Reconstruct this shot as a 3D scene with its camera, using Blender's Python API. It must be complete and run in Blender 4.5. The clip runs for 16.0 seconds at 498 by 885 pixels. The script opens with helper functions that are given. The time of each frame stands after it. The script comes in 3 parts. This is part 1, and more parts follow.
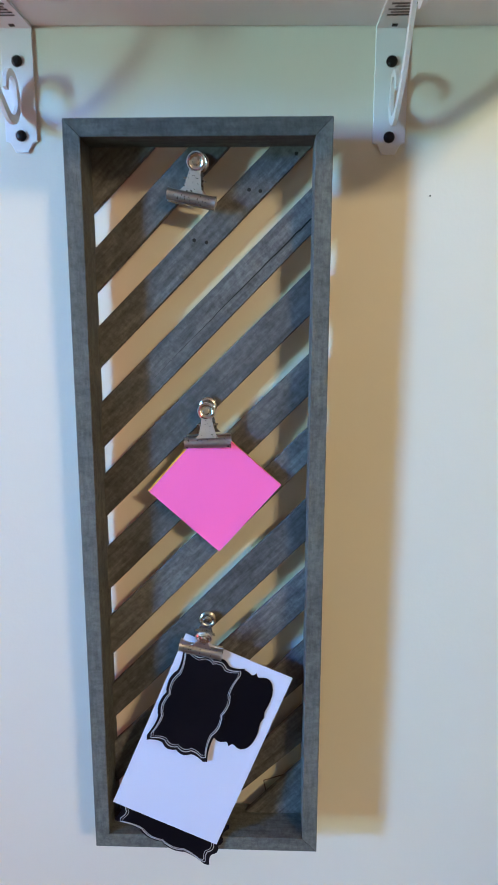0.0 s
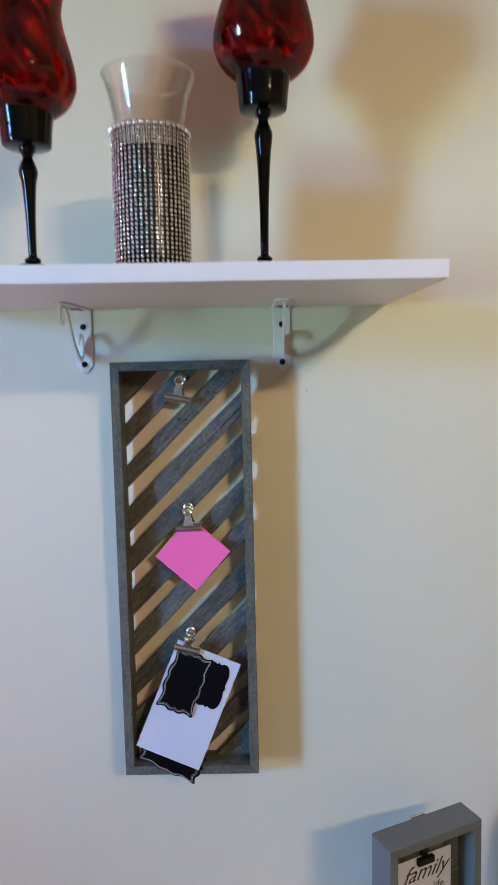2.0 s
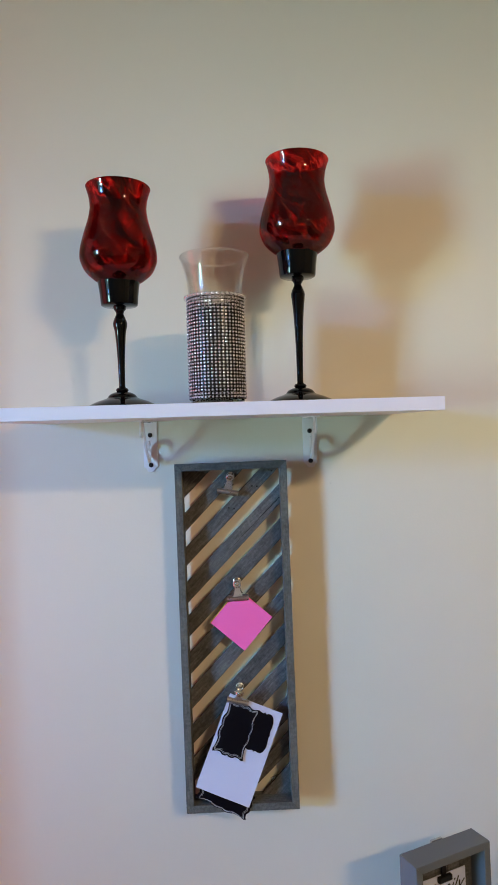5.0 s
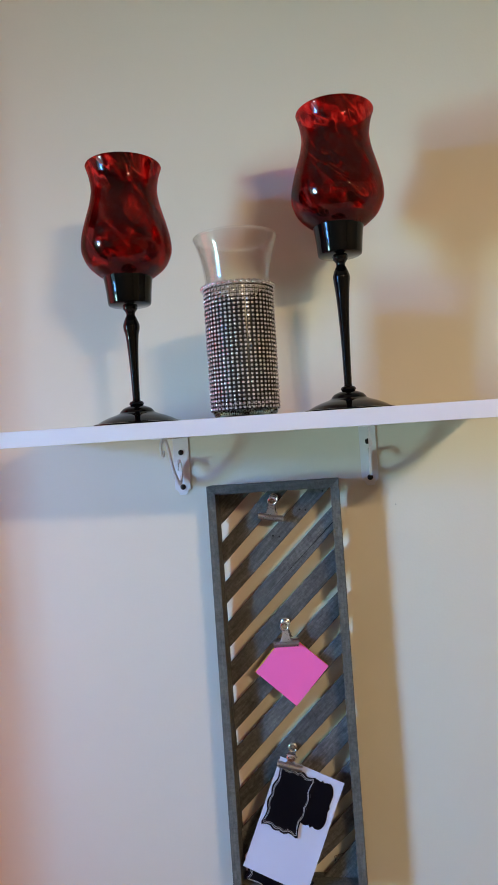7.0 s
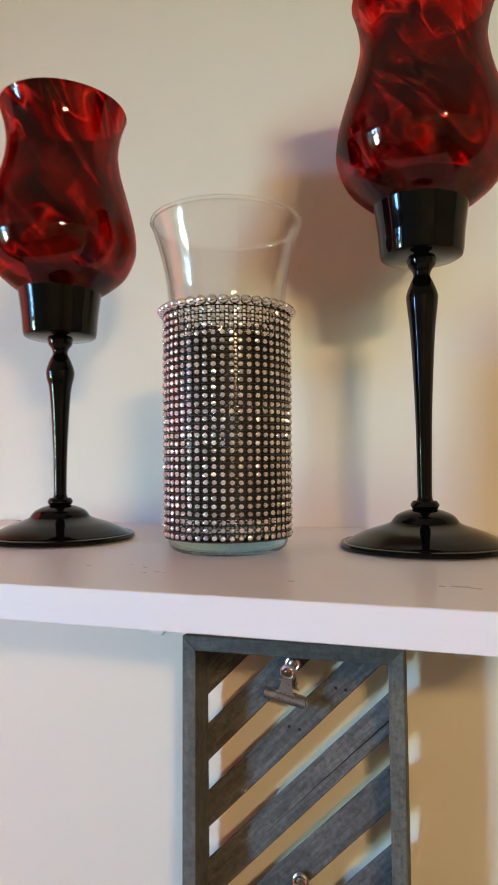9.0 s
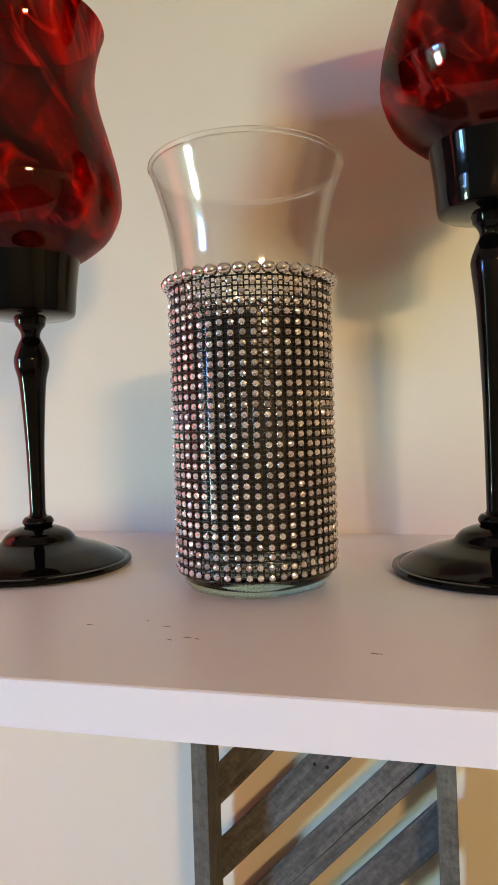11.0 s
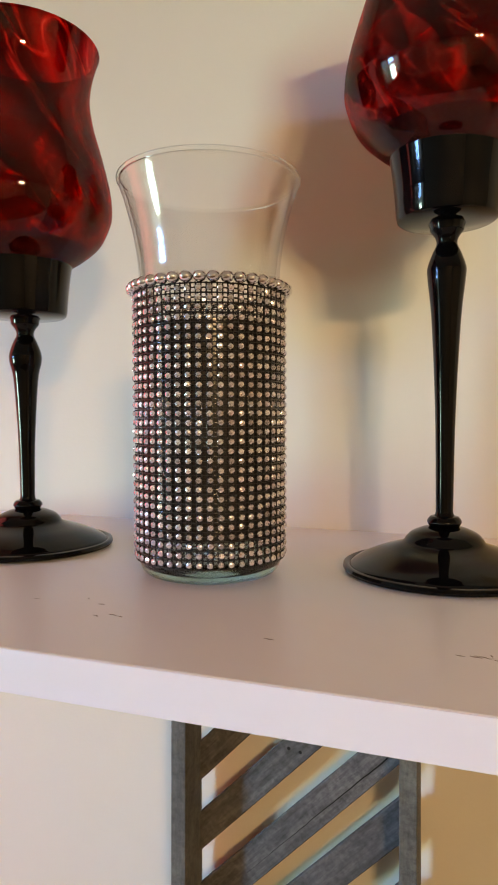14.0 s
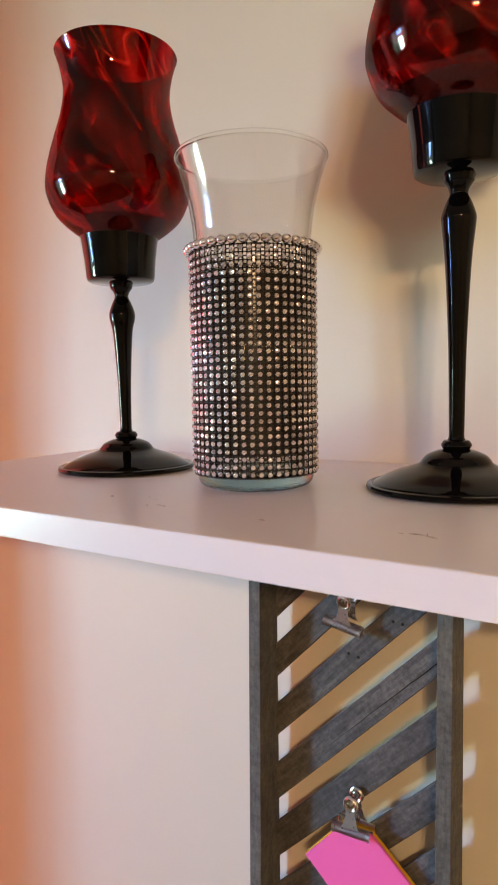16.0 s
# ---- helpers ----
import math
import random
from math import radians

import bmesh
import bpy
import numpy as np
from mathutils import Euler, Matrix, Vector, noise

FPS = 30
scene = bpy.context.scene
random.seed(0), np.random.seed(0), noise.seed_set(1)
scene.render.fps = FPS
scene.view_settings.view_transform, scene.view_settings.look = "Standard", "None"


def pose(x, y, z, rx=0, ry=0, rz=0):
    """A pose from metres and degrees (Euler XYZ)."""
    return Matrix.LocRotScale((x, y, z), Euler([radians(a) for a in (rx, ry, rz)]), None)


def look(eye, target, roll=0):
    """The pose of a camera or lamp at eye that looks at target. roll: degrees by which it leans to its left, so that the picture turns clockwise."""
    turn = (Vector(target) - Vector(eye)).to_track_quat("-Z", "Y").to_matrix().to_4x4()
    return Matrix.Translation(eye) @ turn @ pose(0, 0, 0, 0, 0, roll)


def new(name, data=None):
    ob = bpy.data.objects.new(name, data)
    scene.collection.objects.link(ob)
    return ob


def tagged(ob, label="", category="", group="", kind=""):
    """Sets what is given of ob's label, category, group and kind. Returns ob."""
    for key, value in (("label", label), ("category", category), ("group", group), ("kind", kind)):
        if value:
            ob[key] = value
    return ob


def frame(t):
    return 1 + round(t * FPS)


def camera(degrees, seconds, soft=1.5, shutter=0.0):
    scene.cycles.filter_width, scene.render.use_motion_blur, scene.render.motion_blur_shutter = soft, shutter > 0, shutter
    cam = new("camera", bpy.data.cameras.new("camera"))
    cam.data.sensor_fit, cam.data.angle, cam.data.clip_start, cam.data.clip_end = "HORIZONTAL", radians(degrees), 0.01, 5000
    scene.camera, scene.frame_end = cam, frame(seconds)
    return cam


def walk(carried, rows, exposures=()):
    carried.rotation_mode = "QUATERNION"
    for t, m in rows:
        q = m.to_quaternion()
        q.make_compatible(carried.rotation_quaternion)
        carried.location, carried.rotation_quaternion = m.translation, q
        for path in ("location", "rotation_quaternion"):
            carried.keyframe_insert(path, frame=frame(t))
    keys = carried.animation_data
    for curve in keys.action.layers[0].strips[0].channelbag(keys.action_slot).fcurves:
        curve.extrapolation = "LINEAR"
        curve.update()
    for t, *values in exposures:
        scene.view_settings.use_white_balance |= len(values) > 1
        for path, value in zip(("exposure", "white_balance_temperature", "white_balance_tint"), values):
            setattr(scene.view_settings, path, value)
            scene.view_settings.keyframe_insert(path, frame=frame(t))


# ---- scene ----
cam = camera(41.73, 16.0, shutter=0.4)
PATH = [
    (0, (0.0193, -0.5444, 1.3583), (-0.0109, 0.4380, 1.1739), 0.10),
    (0.5, (0.0126, -0.5957, 1.3661), (0.0098, 0.3894, 1.1940), -0.08),
    (1, (0.0188, -0.6913, 1.3863), (0.0941, 0.2878, 1.1975), -0.41),
    (1.5, (0.0657, -0.8250, 1.4227), (0.1131, 0.1647, 1.2876), 0.15),
    (2, (0.0730, -0.9536, 1.4630), (0.0588, 0.0426, 1.3771), -1.31),
    (2.5, (0.0055, -1.0779, 1.4841), (0.0208, -0.0785, 1.4518), -3.20),
    (3, (-0.0283, -1.1596, 1.5065), (0.0014, -0.1603, 1.4843), -2.07),
    (3.5, (-0.0357, -1.2095, 1.5090), (-0.0015, -0.2101, 1.5142), -1.90),
    (6, (0.0499, -1.1008, 1.5304), (-0.0295, -0.1042, 1.5513), -3.21),
    (6.5, (0.0804, -1.0457, 1.5389), (-0.0657, -0.0568, 1.5639), -3.86),
    (7, (0.0745, -0.9932, 1.5419), (-0.0683, -0.0036, 1.5614), -3.98),
    (7.5, (0.0459, -0.9214, 1.5565), (-0.0369, 0.0745, 1.5907), -3.33),
    (8, (0.0355, -0.8181, 1.5779), (-0.0273, 0.1798, 1.5940), -2.70),
    (8.5, (0.0921, -0.6904, 1.6143), (-0.1014, 0.2868, 1.7013), 0.08),
    (9, (0.1034, -0.6009, 1.6347), (-0.1898, 0.3529, 1.6997), -0.32),
    (9.5, (0.0770, -0.5482, 1.6507), (-0.2089, 0.4091, 1.6918), -0.81),
    (12, (0.0289, -0.5212, 1.6659), (-0.1771, 0.4573, 1.6735), -2.29),
    (12.5, (0.0242, -0.5334, 1.6631), (-0.1852, 0.4443, 1.6725), -2.80),
    (13, (0.0338, -0.5375, 1.6649), (-0.1880, 0.4375, 1.6620), -1.85),
    (13.5, (0.0761, -0.5344, 1.6707), (-0.1904, 0.4294, 1.6824), -0.98),
    (14, (0.1057, -0.5261, 1.6667), (-0.2276, 0.4167, 1.6661), 0.04),
    (14.5, (0.1272, -0.5335, 1.6619), (-0.2928, 0.3740, 1.6514), -0.62),
    (15, (0.1579, -0.5293, 1.6565), (-0.3181, 0.3496, 1.6253), -0.86),
    (15.5, (0.1872, -0.5434, 1.6540), (-0.3255, 0.3145, 1.6223), -0.37),
    (16, (0.2079, -0.5626, 1.6443), (-0.3386, 0.2733, 1.5936), -0.30),
]
walk(cam, [(t, look(eye, target, roll)) for t, eye, target, roll in PATH],
     [(0.0, 0.27, 5850, 2), (1.0, 0.19, 5900, 3), (2.0, -0.12, 6150, 4), (3.5, -0.20, 6250, 5), (6.0, -0.20, 6200, 9), (7.5, -0.17, 6150, 8), (8.3, -0.02, 6600, 9), (9.2, 0.05, 7350, 9), (12.0, 0.03, 7900, 10), (14.0, 0.03, 8000, 12), (16.0, -0.04, 8000, 20)])

# ---- world and light ----
world = bpy.data.worlds.new("evening_sky")
scene.world = world
world.use_nodes = True
wn = world.node_tree.nodes
sky = wn.new("ShaderNodeTexSky")
sky.sky_type = "NISHITA"
sky.sun_disc = False
sky.sun_elevation = radians(24)
sky.sun_rotation = radians(250)
world.node_tree.links.new(sky.outputs[0], wn["Background"].inputs[0])
wn["Background"].inputs[1].default_value = 0.08


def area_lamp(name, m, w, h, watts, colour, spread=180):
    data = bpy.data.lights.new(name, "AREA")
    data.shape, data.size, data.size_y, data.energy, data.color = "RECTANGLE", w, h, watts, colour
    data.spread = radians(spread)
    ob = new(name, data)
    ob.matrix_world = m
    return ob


def bulb_lamp(name, at, watts, colour, radius):
    data = bpy.data.lights.new(name, "POINT")
    data.energy, data.color, data.shadow_soft_size = watts, colour, radius
    ob = new(name, data)
    ob.location = at
    return ob


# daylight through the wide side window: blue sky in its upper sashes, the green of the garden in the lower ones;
# an added red lamp tints the wall's left end; two warm bulbs of the room's ceiling fixture
WINDOW_X, WINDOW_Y, WINDOW_Z = -3.30, -2.36, 1.58
SKY_LIGHT, GARDEN_LIGHT = (0.13, 0.38, 1.0), (0.60, 1.0, 0.98)
for side in (-1, 1):
    y = WINDOW_Y + side * 0.13
    area_lamp("sky_daylight", look((WINDOW_X, y, 2.02), (WINDOW_X + 3.3, y + 2.3, 1.10)), 0.22, 0.48, 4.0, SKY_LIGHT, 36)
    area_lamp("garden_daylight", look((WINDOW_X, y, 1.24), (WINDOW_X + 3.3, y + 2.3, 1.80)), 0.22, 0.70, 3.7, GARDEN_LIGHT, 48)
# red lamp without a known source, added for the salmon glow on the wall
area_lamp("added_red_glow", look((-0.95, -0.215, 1.30), (0.0, -0.215, 1.30)), 0.40, 2.0, 4.3, (1.0, 0.22, 0.22))
for dx in (-0.07, 0.07):
    bulb_lamp("ceiling_bulb", (1.06 + dx, -1.92 + dx * 0.4, 2.12), 38.0, (1.0, 0.70, 0.38), 0.035)

# ---- materials ----


def material(name, colour=(0.5, 0.5, 0.5), rough=0.5, metal=0.0):
    m = bpy.data.materials.new(name)
    m.use_nodes = True
    b = m.node_tree.nodes["Principled BSDF"]
    b.inputs["Base Color"].default_value = (*colour, 1)
    b.inputs["Roughness"].default_value = rough
    b.inputs["Metallic"].default_value = metal
    return m, m.node_tree.nodes, m.node_tree.links, b


def coords(n, l, scale=(1, 1, 1), turn=(0, 0, 0), kind="Object"):
    tc, mp = n.new("ShaderNodeTexCoord"), n.new("ShaderNodeMapping")
    mp.inputs["Scale"].default_value = scale
    mp.inputs["Rotation"].default_value = turn
    l.new(tc.outputs[kind], mp.inputs["Vector"])
    return mp.outputs["Vector"]


def noise_node(n, l, vector, scale, detail=4.0, rough=0.55):
    t = n.new("ShaderNodeTexNoise")
    t.inputs["Scale"].default_value, t.inputs["Detail"].default_value, t.inputs["Roughness"].default_value = scale, detail, rough
    if vector:
        l.new(vector, t.inputs["Vector"])
    return t.outputs["Fac"]


def ramp(n, l, fac, stops):
    r = n.new("ShaderNodeValToRGB")
    while len(r.color_ramp.elements) < len(stops):
        r.color_ramp.elements.new(0.5)
    for e, (p, c) in zip(r.color_ramp.elements, stops):
        e.position, e.color = p, (*c, 1)
    l.new(fac, r.inputs["Fac"])
    return r.outputs["Color"]


def mixed(n, l, a, b, fac=0.5, mode="MULTIPLY"):
    x = n.new("ShaderNodeMix")
    x.data_type, x.blend_type = "RGBA", mode
    x.inputs["Factor"].default_value = fac
    l.new(a, x.inputs["A"])
    l.new(b, x.inputs["B"])
    return x.outputs["Result"]


def bump(n, l, b, height, strength=0.2, distance=0.001):
    k = n.new("ShaderNodeBump")
    k.inputs["Strength"].default_value, k.inputs["Distance"].default_value = strength, distance
    l.new(height, k.inputs["Height"])
    l.new(k.outputs["Normal"], b.inputs["Normal"])


def paint(name, colour, rough=0.55, grain=230, depth=0.0006, vary=0.05):
    """Rolled wall paint: fine stipple, faint large unevenness."""
    m, n, l, b = material(name, colour, rough)
    v = coords(n, l)
    big = noise_node(n, l, v, 1.7, 3)
    dark = tuple(c * (1 - vary) for c in colour)
    l.new(ramp(n, l, big, [(0.3, dark), (0.7, colour)]), b.inputs["Base Color"])
    bump(n, l, b, noise_node(n, l, v, grain, 3), 0.25, depth)
    return m


def wood(name, dark, mid, light, turn=(0, 0, 0), rough=0.75):
    """Grey-stained wood with grain along local x, saw marks across it and soft blotches; pieces differ."""
    m, n, l, b = material(name, mid, rough)
    info = n.new("ShaderNodeObjectInfo")
    tc, mp, add = n.new("ShaderNodeTexCoord"), n.new("ShaderNodeMapping"), n.new("ShaderNodeVectorMath")
    mp.inputs["Rotation"].default_value = turn
    l.new(tc.outputs["Object"], mp.inputs["Vector"])
    mul = n.new("ShaderNodeMath")
    mul.operation = "MULTIPLY"
    mul.inputs[1].default_value = 37.0
    l.new(info.outputs["Random"], mul.inputs[0])
    l.new(mp.outputs["Vector"], add.inputs[0])
    l.new(mul.outputs[0], add.inputs[1])

    def stretched(scale):
        s = n.new("ShaderNodeMapping")
        s.inputs["Scale"].default_value = scale
        l.new(add.outputs["Vector"], s.inputs["Vector"])
        return s.outputs["Vector"]
    grain = noise_node(n, l, stretched((32, 210, 210)), 1.0, 6, 0.7)
    saw = noise_node(n, l, stretched((230, 170, 170)), 1.0, 7, 0.75)
    blotch = noise_node(n, l, stretched((17, 34, 34)), 1.0, 3, 0.5)
    c = ramp(n, l, grain, [(0.28, dark), (0.5, mid), (0.78, light)])
    c = mixed(n, l, c, ramp(n, l, saw, [(0.36, (0.55, 0.55, 0.55)), (0.60, (1.1, 1.1, 1.1))]), 0.85)
    c = mixed(n, l, c, ramp(n, l, blotch, [(0.3, (0.62, 0.62, 0.64)), (0.65, (1, 1, 1))]), 0.8)
    tone = n.new("ShaderNodeMapRange")
    tone.inputs["To Min"].default_value, tone.inputs["To Max"].default_value = 0.75, 1.2
    l.new(info.outputs["Random"], tone.inputs["Value"])
    hsv = n.new("ShaderNodeHueSaturation")
    l.new(c, hsv.inputs["Color"])
    l.new(tone.outputs["Result"], hsv.inputs["Value"])
    l.new(hsv.outputs["Color"], b.inputs["Base Color"])
    relief = mixed(n, l, grain, saw, 0.5, "ADD")
    bump(n, l, b, relief, 0.8, 0.0009)
    return m


def metal(name, colour, rough, speck=0.0):
    m, n, l, b = material(name, colour, rough, 1.0)
    v = coords(n, l)
    l.new(ramp(n, l, noise_node(n, l, v, 120, 4), [(0.3, tuple(c * 0.75 for c in colour)), (0.7, colour)]), b.inputs["Base Color"])
    if speck:
        dots = noise_node(n, l, v, speck, 1, 0.3)
        c = mixed(n, l, ramp(n, l, noise_node(n, l, v, 90, 4), [(0.3, tuple(q * 0.8 for q in colour)), (0.7, colour)]),
                  ramp(n, l, dots, [(0.27, (0.05, 0.045, 0.04)), (0.33, (1, 1, 1))]), 1.0)
        l.new(c, b.inputs["Base Color"])
    return m


def gloss_black():
    m, n, l, b = material("black_glass", (0.002, 0.002, 0.0025), 0.05)
    b.inputs["Specular IOR Level"].default_value = 0.22
    v = coords(n, l)
    b.inputs["IOR"].default_value = 1.52
    bump(n, l, b, noise_node(n, l, v, 30, 2), 0.05, 0.0006)
    return m


def see_through(name, tint, gloss_rough=0.02, rim=0.55):
    """Tinted passage of light with a gloss that grows towards the rim."""
    m = bpy.data.materials.new(name)
    m.use_nodes = True
    n, l = m.node_tree.nodes, m.node_tree.links
    n.remove(n["Principled BSDF"])
    clear, gloss, mix = n.new("ShaderNodeBsdfTransparent"), n.new("ShaderNodeBsdfGlossy"), n.new("ShaderNodeMixShader")
    clear.inputs["Color"].default_value = (*tint, 1)
    gloss.inputs["Roughness"].default_value = gloss_rough
    facing, power, scale = n.new("ShaderNodeLayerWeight"), n.new("ShaderNodeMath"), n.new("ShaderNodeMath")
    facing.inputs["Blend"].default_value = 0.5
    power.operation, scale.operation = "POWER", "MULTIPLY_ADD"
    power.inputs[1].default_value = 4.0
    scale.inputs[1].default_value, scale.inputs[2].default_value = rim, 0.04
    l.new(facing.outputs["Facing"], power.inputs[0])
    l.new(power.outputs[0], scale.inputs[0])
    l.new(scale.outputs[0], mix.inputs[0])
    l.new(clear.outputs[0], mix.inputs[1])
    l.new(gloss.outputs[0], mix.inputs[2])
    l.new(mix.outputs[0], n["Material Output"].inputs["Surface"])
    return m, n, l, clear, mix


def true_glass(name, tint, ior=1.45):
    m, n, l, b = material(name, tint, 0.0)
    b.inputs["Transmission Weight"].default_value = 1.0
    b.inputs["IOR"].default_value = ior
    return m


def ruby_glass():
    """Hand-blown red glass: dark swirls and lighter streaks that run round it on the slant."""
    m, n, l, clear, mix = see_through("ruby_glass", (0.4, 0.01, 0.02), 0.025, 0.22)
    tc, split, turn, rot = n.new("ShaderNodeTexCoord"), n.new("ShaderNodeSeparateXYZ"), n.new("ShaderNodeMath"), n.new("ShaderNodeVectorRotate")
    turn.operation = "MULTIPLY"
    turn.inputs[1].default_value = 13.0
    rot.rotation_type = "Z_AXIS"
    l.new(tc.outputs["Object"], split.inputs[0])
    l.new(split.outputs["Z"], turn.inputs[0])
    l.new(tc.outputs["Object"], rot.inputs["Vector"])
    l.new(turn.outputs[0], rot.inputs["Angle"])

    def swirl(scale, amount, detail, twist):
        mp, tex = n.new("ShaderNodeMapping"), n.new("ShaderNodeTexNoise")
        mp.inputs["Scale"].default_value = scale
        l.new(rot.outputs[0], mp.inputs["Vector"])
        l.new(mp.outputs[0], tex.inputs["Vector"])
        tex.inputs["Scale"].default_value, tex.inputs["Detail"].default_value, tex.inputs["Distortion"].default_value = amount, detail, twist
        return tex.outputs["Fac"]
    base = ramp(n, l, swirl((1, 1, 0.6), 24, 2.0, 0.8), [(0.34, (0.10, 0.002, 0.005)), (0.46, (0.29, 0.006, 0.010)), (0.58, (0.56, 0.020, 0.024)), (0.70, (0.84, 0.055, 0.05))])
    streak = ramp(n, l, swirl((115, 115, 10), 1.0, 3.0, 0.5), [(0.57, (0, 0, 0)), (0.63, (0.40, 0.03, 0.03)), (0.70, (0.9, 0.13, 0.11))])
    # thin bright veins where the molten colour drew apart
    centre, ridge = n.new("ShaderNodeMath"), n.new("ShaderNodeMath")
    centre.operation, ridge.operation = "SUBTRACT", "ABSOLUTE"
    centre.inputs[1].default_value = 0.5
    l.new(swirl((1, 1, 0.5), 34, 1.0, 1.4), centre.inputs[0])
    l.new(centre.outputs[0], ridge.inputs[0])
    vein = ramp(n, l, ridge.outputs[0], [(0.0, (0.97, 0.22, 0.16)), (0.014, (0.70, 0.05, 0.04)), (0.045, (0, 0, 0))])
    col = mixed(n, l, mixed(n, l, base, streak, 1.0, "SCREEN"), vein, 1.0, "SCREEN")
    l.new(col, clear.inputs["Color"])
    body = n.new("ShaderNodeBsdfTranslucent")
    diff = n.new("ShaderNodeBsdfDiffuse")
    both, inner = n.new("ShaderNodeMixShader"), n.new("ShaderNodeMixShader")
    for s in (body, diff):
        l.new(col, s.inputs["Color"])
    both.inputs[0].default_value, inner.inputs[0].default_value = 0.25, 0.10
    l.new(body.outputs[0], both.inputs[1])
    l.new(diff.outputs[0], both.inputs[2])
    l.new(clear.outputs[0], inner.inputs[1])
    l.new(both.outputs[0], inner.inputs[2])
    l.new(inner.outputs[0], mix.inputs[1])
    return m


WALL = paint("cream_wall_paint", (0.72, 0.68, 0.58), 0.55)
# unseen far walls: the darker beige sets how much light they bounce back
WALL_FAR = paint("beige_bounce_paint", (0.50, 0.48, 0.43), 0.6)
CLAY = paint("terracotta_bounce_paint", (0.72, 0.16, 0.09), 0.6)
RED_CLOTH = paint("red_cloth", (0.45, 0.02, 0.03), 0.85, 900, 0.0004, 0.2)
CEIL = paint("ceiling_paint", (0.74, 0.74, 0.71), 0.8, 90, 0.002)
FLOOR = wood("oak_floor", (0.10, 0.055, 0.03), (0.17, 0.10, 0.055), (0.24, 0.15, 0.085), rough=0.4)
GREY_WOOD = wood("grey_stained_wood", (0.066, 0.067, 0.060), (0.112, 0.114, 0.102), (0.168, 0.168, 0.150))
SIGN_GREY = paint("grey_frame_paint", (0.135, 0.150, 0.158), 0.5, 300, 0.0003, 0.10)
SLAT_WOOD = wood("weathered_slat_wood", (0.050, 0.047, 0.045), (0.110, 0.106, 0.105), (0.225, 0.214, 0.206), rough=0.75)
WHITE_LAM = paint("white_laminate", (0.80, 0.775, 0.785), 0.32, 400, 0.0002, 0.03)
DAYLIT_EDGE = paint("daylit_edge_band", (0.82, 0.79, 0.90), 0.3, 400, 0.0002, 0.03)
WHITE_ENAMEL = paint("white_enamel", (0.76, 0.76, 0.78), 0.35, 500, 0.0002, 0.05)
SCREW_BLACK = material("black_screw", (0.012, 0.012, 0.014), 0.35, 0.6)[0]
STEEL = metal("nickel_plate", (0.78, 0.76, 0.75), 0.2)
CLIP_STEEL = metal("speckled_nickel", (0.64, 0.60, 0.58), 0.42, 640)
BLACK_GLASS = gloss_black()
RUBY = ruby_glass()
CLEAR = see_through("clear_glass", (0.965, 0.955, 0.945), 0.03, 0.75)[0]
LIP_GLASS = true_glass("lip_glass", (0.97, 0.97, 0.96), 1.33)
THICK_CLEAR = true_glass("thick_clear_glass", (0.34, 0.46, 0.40))
THICK_CLEAR.node_tree.nodes["Principled BSDF"].inputs["Roughness"].default_value = 0.05
PINK = paint("neon_pink_paper", (1.0, 0.15, 0.48), 0.75, 600, 0.0001, 0.03)
YELLOW = paint("yellow_paper", (0.85, 0.45, 0.03), 0.8, 600, 0.0001, 0.05)
WHITE_CARD = paint("white_card", (0.60, 0.63, 0.80), 0.6, 500, 0.0001, 0.02)
CHALK = material("chalkboard_vinyl", (0.002, 0.002, 0.005), 0.34)[0]
CHALK.node_tree.nodes["Principled BSDF"].inputs["Specular IOR Level"].default_value = 0.2
CHALK_LINE = material("silver_print", (0.40, 0.40, 0.42), 0.5)[0]
DARK_HOLE = material("dark_hole", (0.008, 0.007, 0.006), 0.9)[0]
JAR_CLAY = paint("brown_glaze", (0.16, 0.10, 0.075), 0.35, 200, 0.0004, 0.15)
INK = material("dark_ink", (0.02, 0.02, 0.022), 0.6)[0]
SCUFF = material("brown_scuff", (0.16, 0.11, 0.085), 0.7)[0]
INNER_DARK = material("inner_dark_fill", (0.012, 0.011, 0.012), 0.22, 0.0)[0]
WEB = material("black_plastic_web", (0.014, 0.013, 0.014), 0.15)[0]


def gem_material():
    m, n, l, b = material("rhinestone", (0.8, 0.78, 0.8), 0.17, 0.82)
    info, geo, add = n.new("ShaderNodeObjectInfo"), n.new("ShaderNodeNewGeometry"), n.new("ShaderNodeMath")
    l.new(info.outputs["Random"], add.inputs[0])
    l.new(geo.outputs["Random Per Island"], add.inputs[1])
    frac = n.new("ShaderNodeMath")
    frac.operation = "FRACT"
    l.new(add.outputs[0], frac.inputs[0])
    l.new(ramp(n, l, frac.outputs[0], [(0.0, (0.48, 0.45, 0.46)), (0.35, (0.70, 0.66, 0.68)), (0.6, (0.97, 0.95, 0.95)), (0.8, (0.80, 0.70, 0.74)), (1.0, (0.66, 0.68, 0.74))]), b.inputs["Base Color"])
    return m


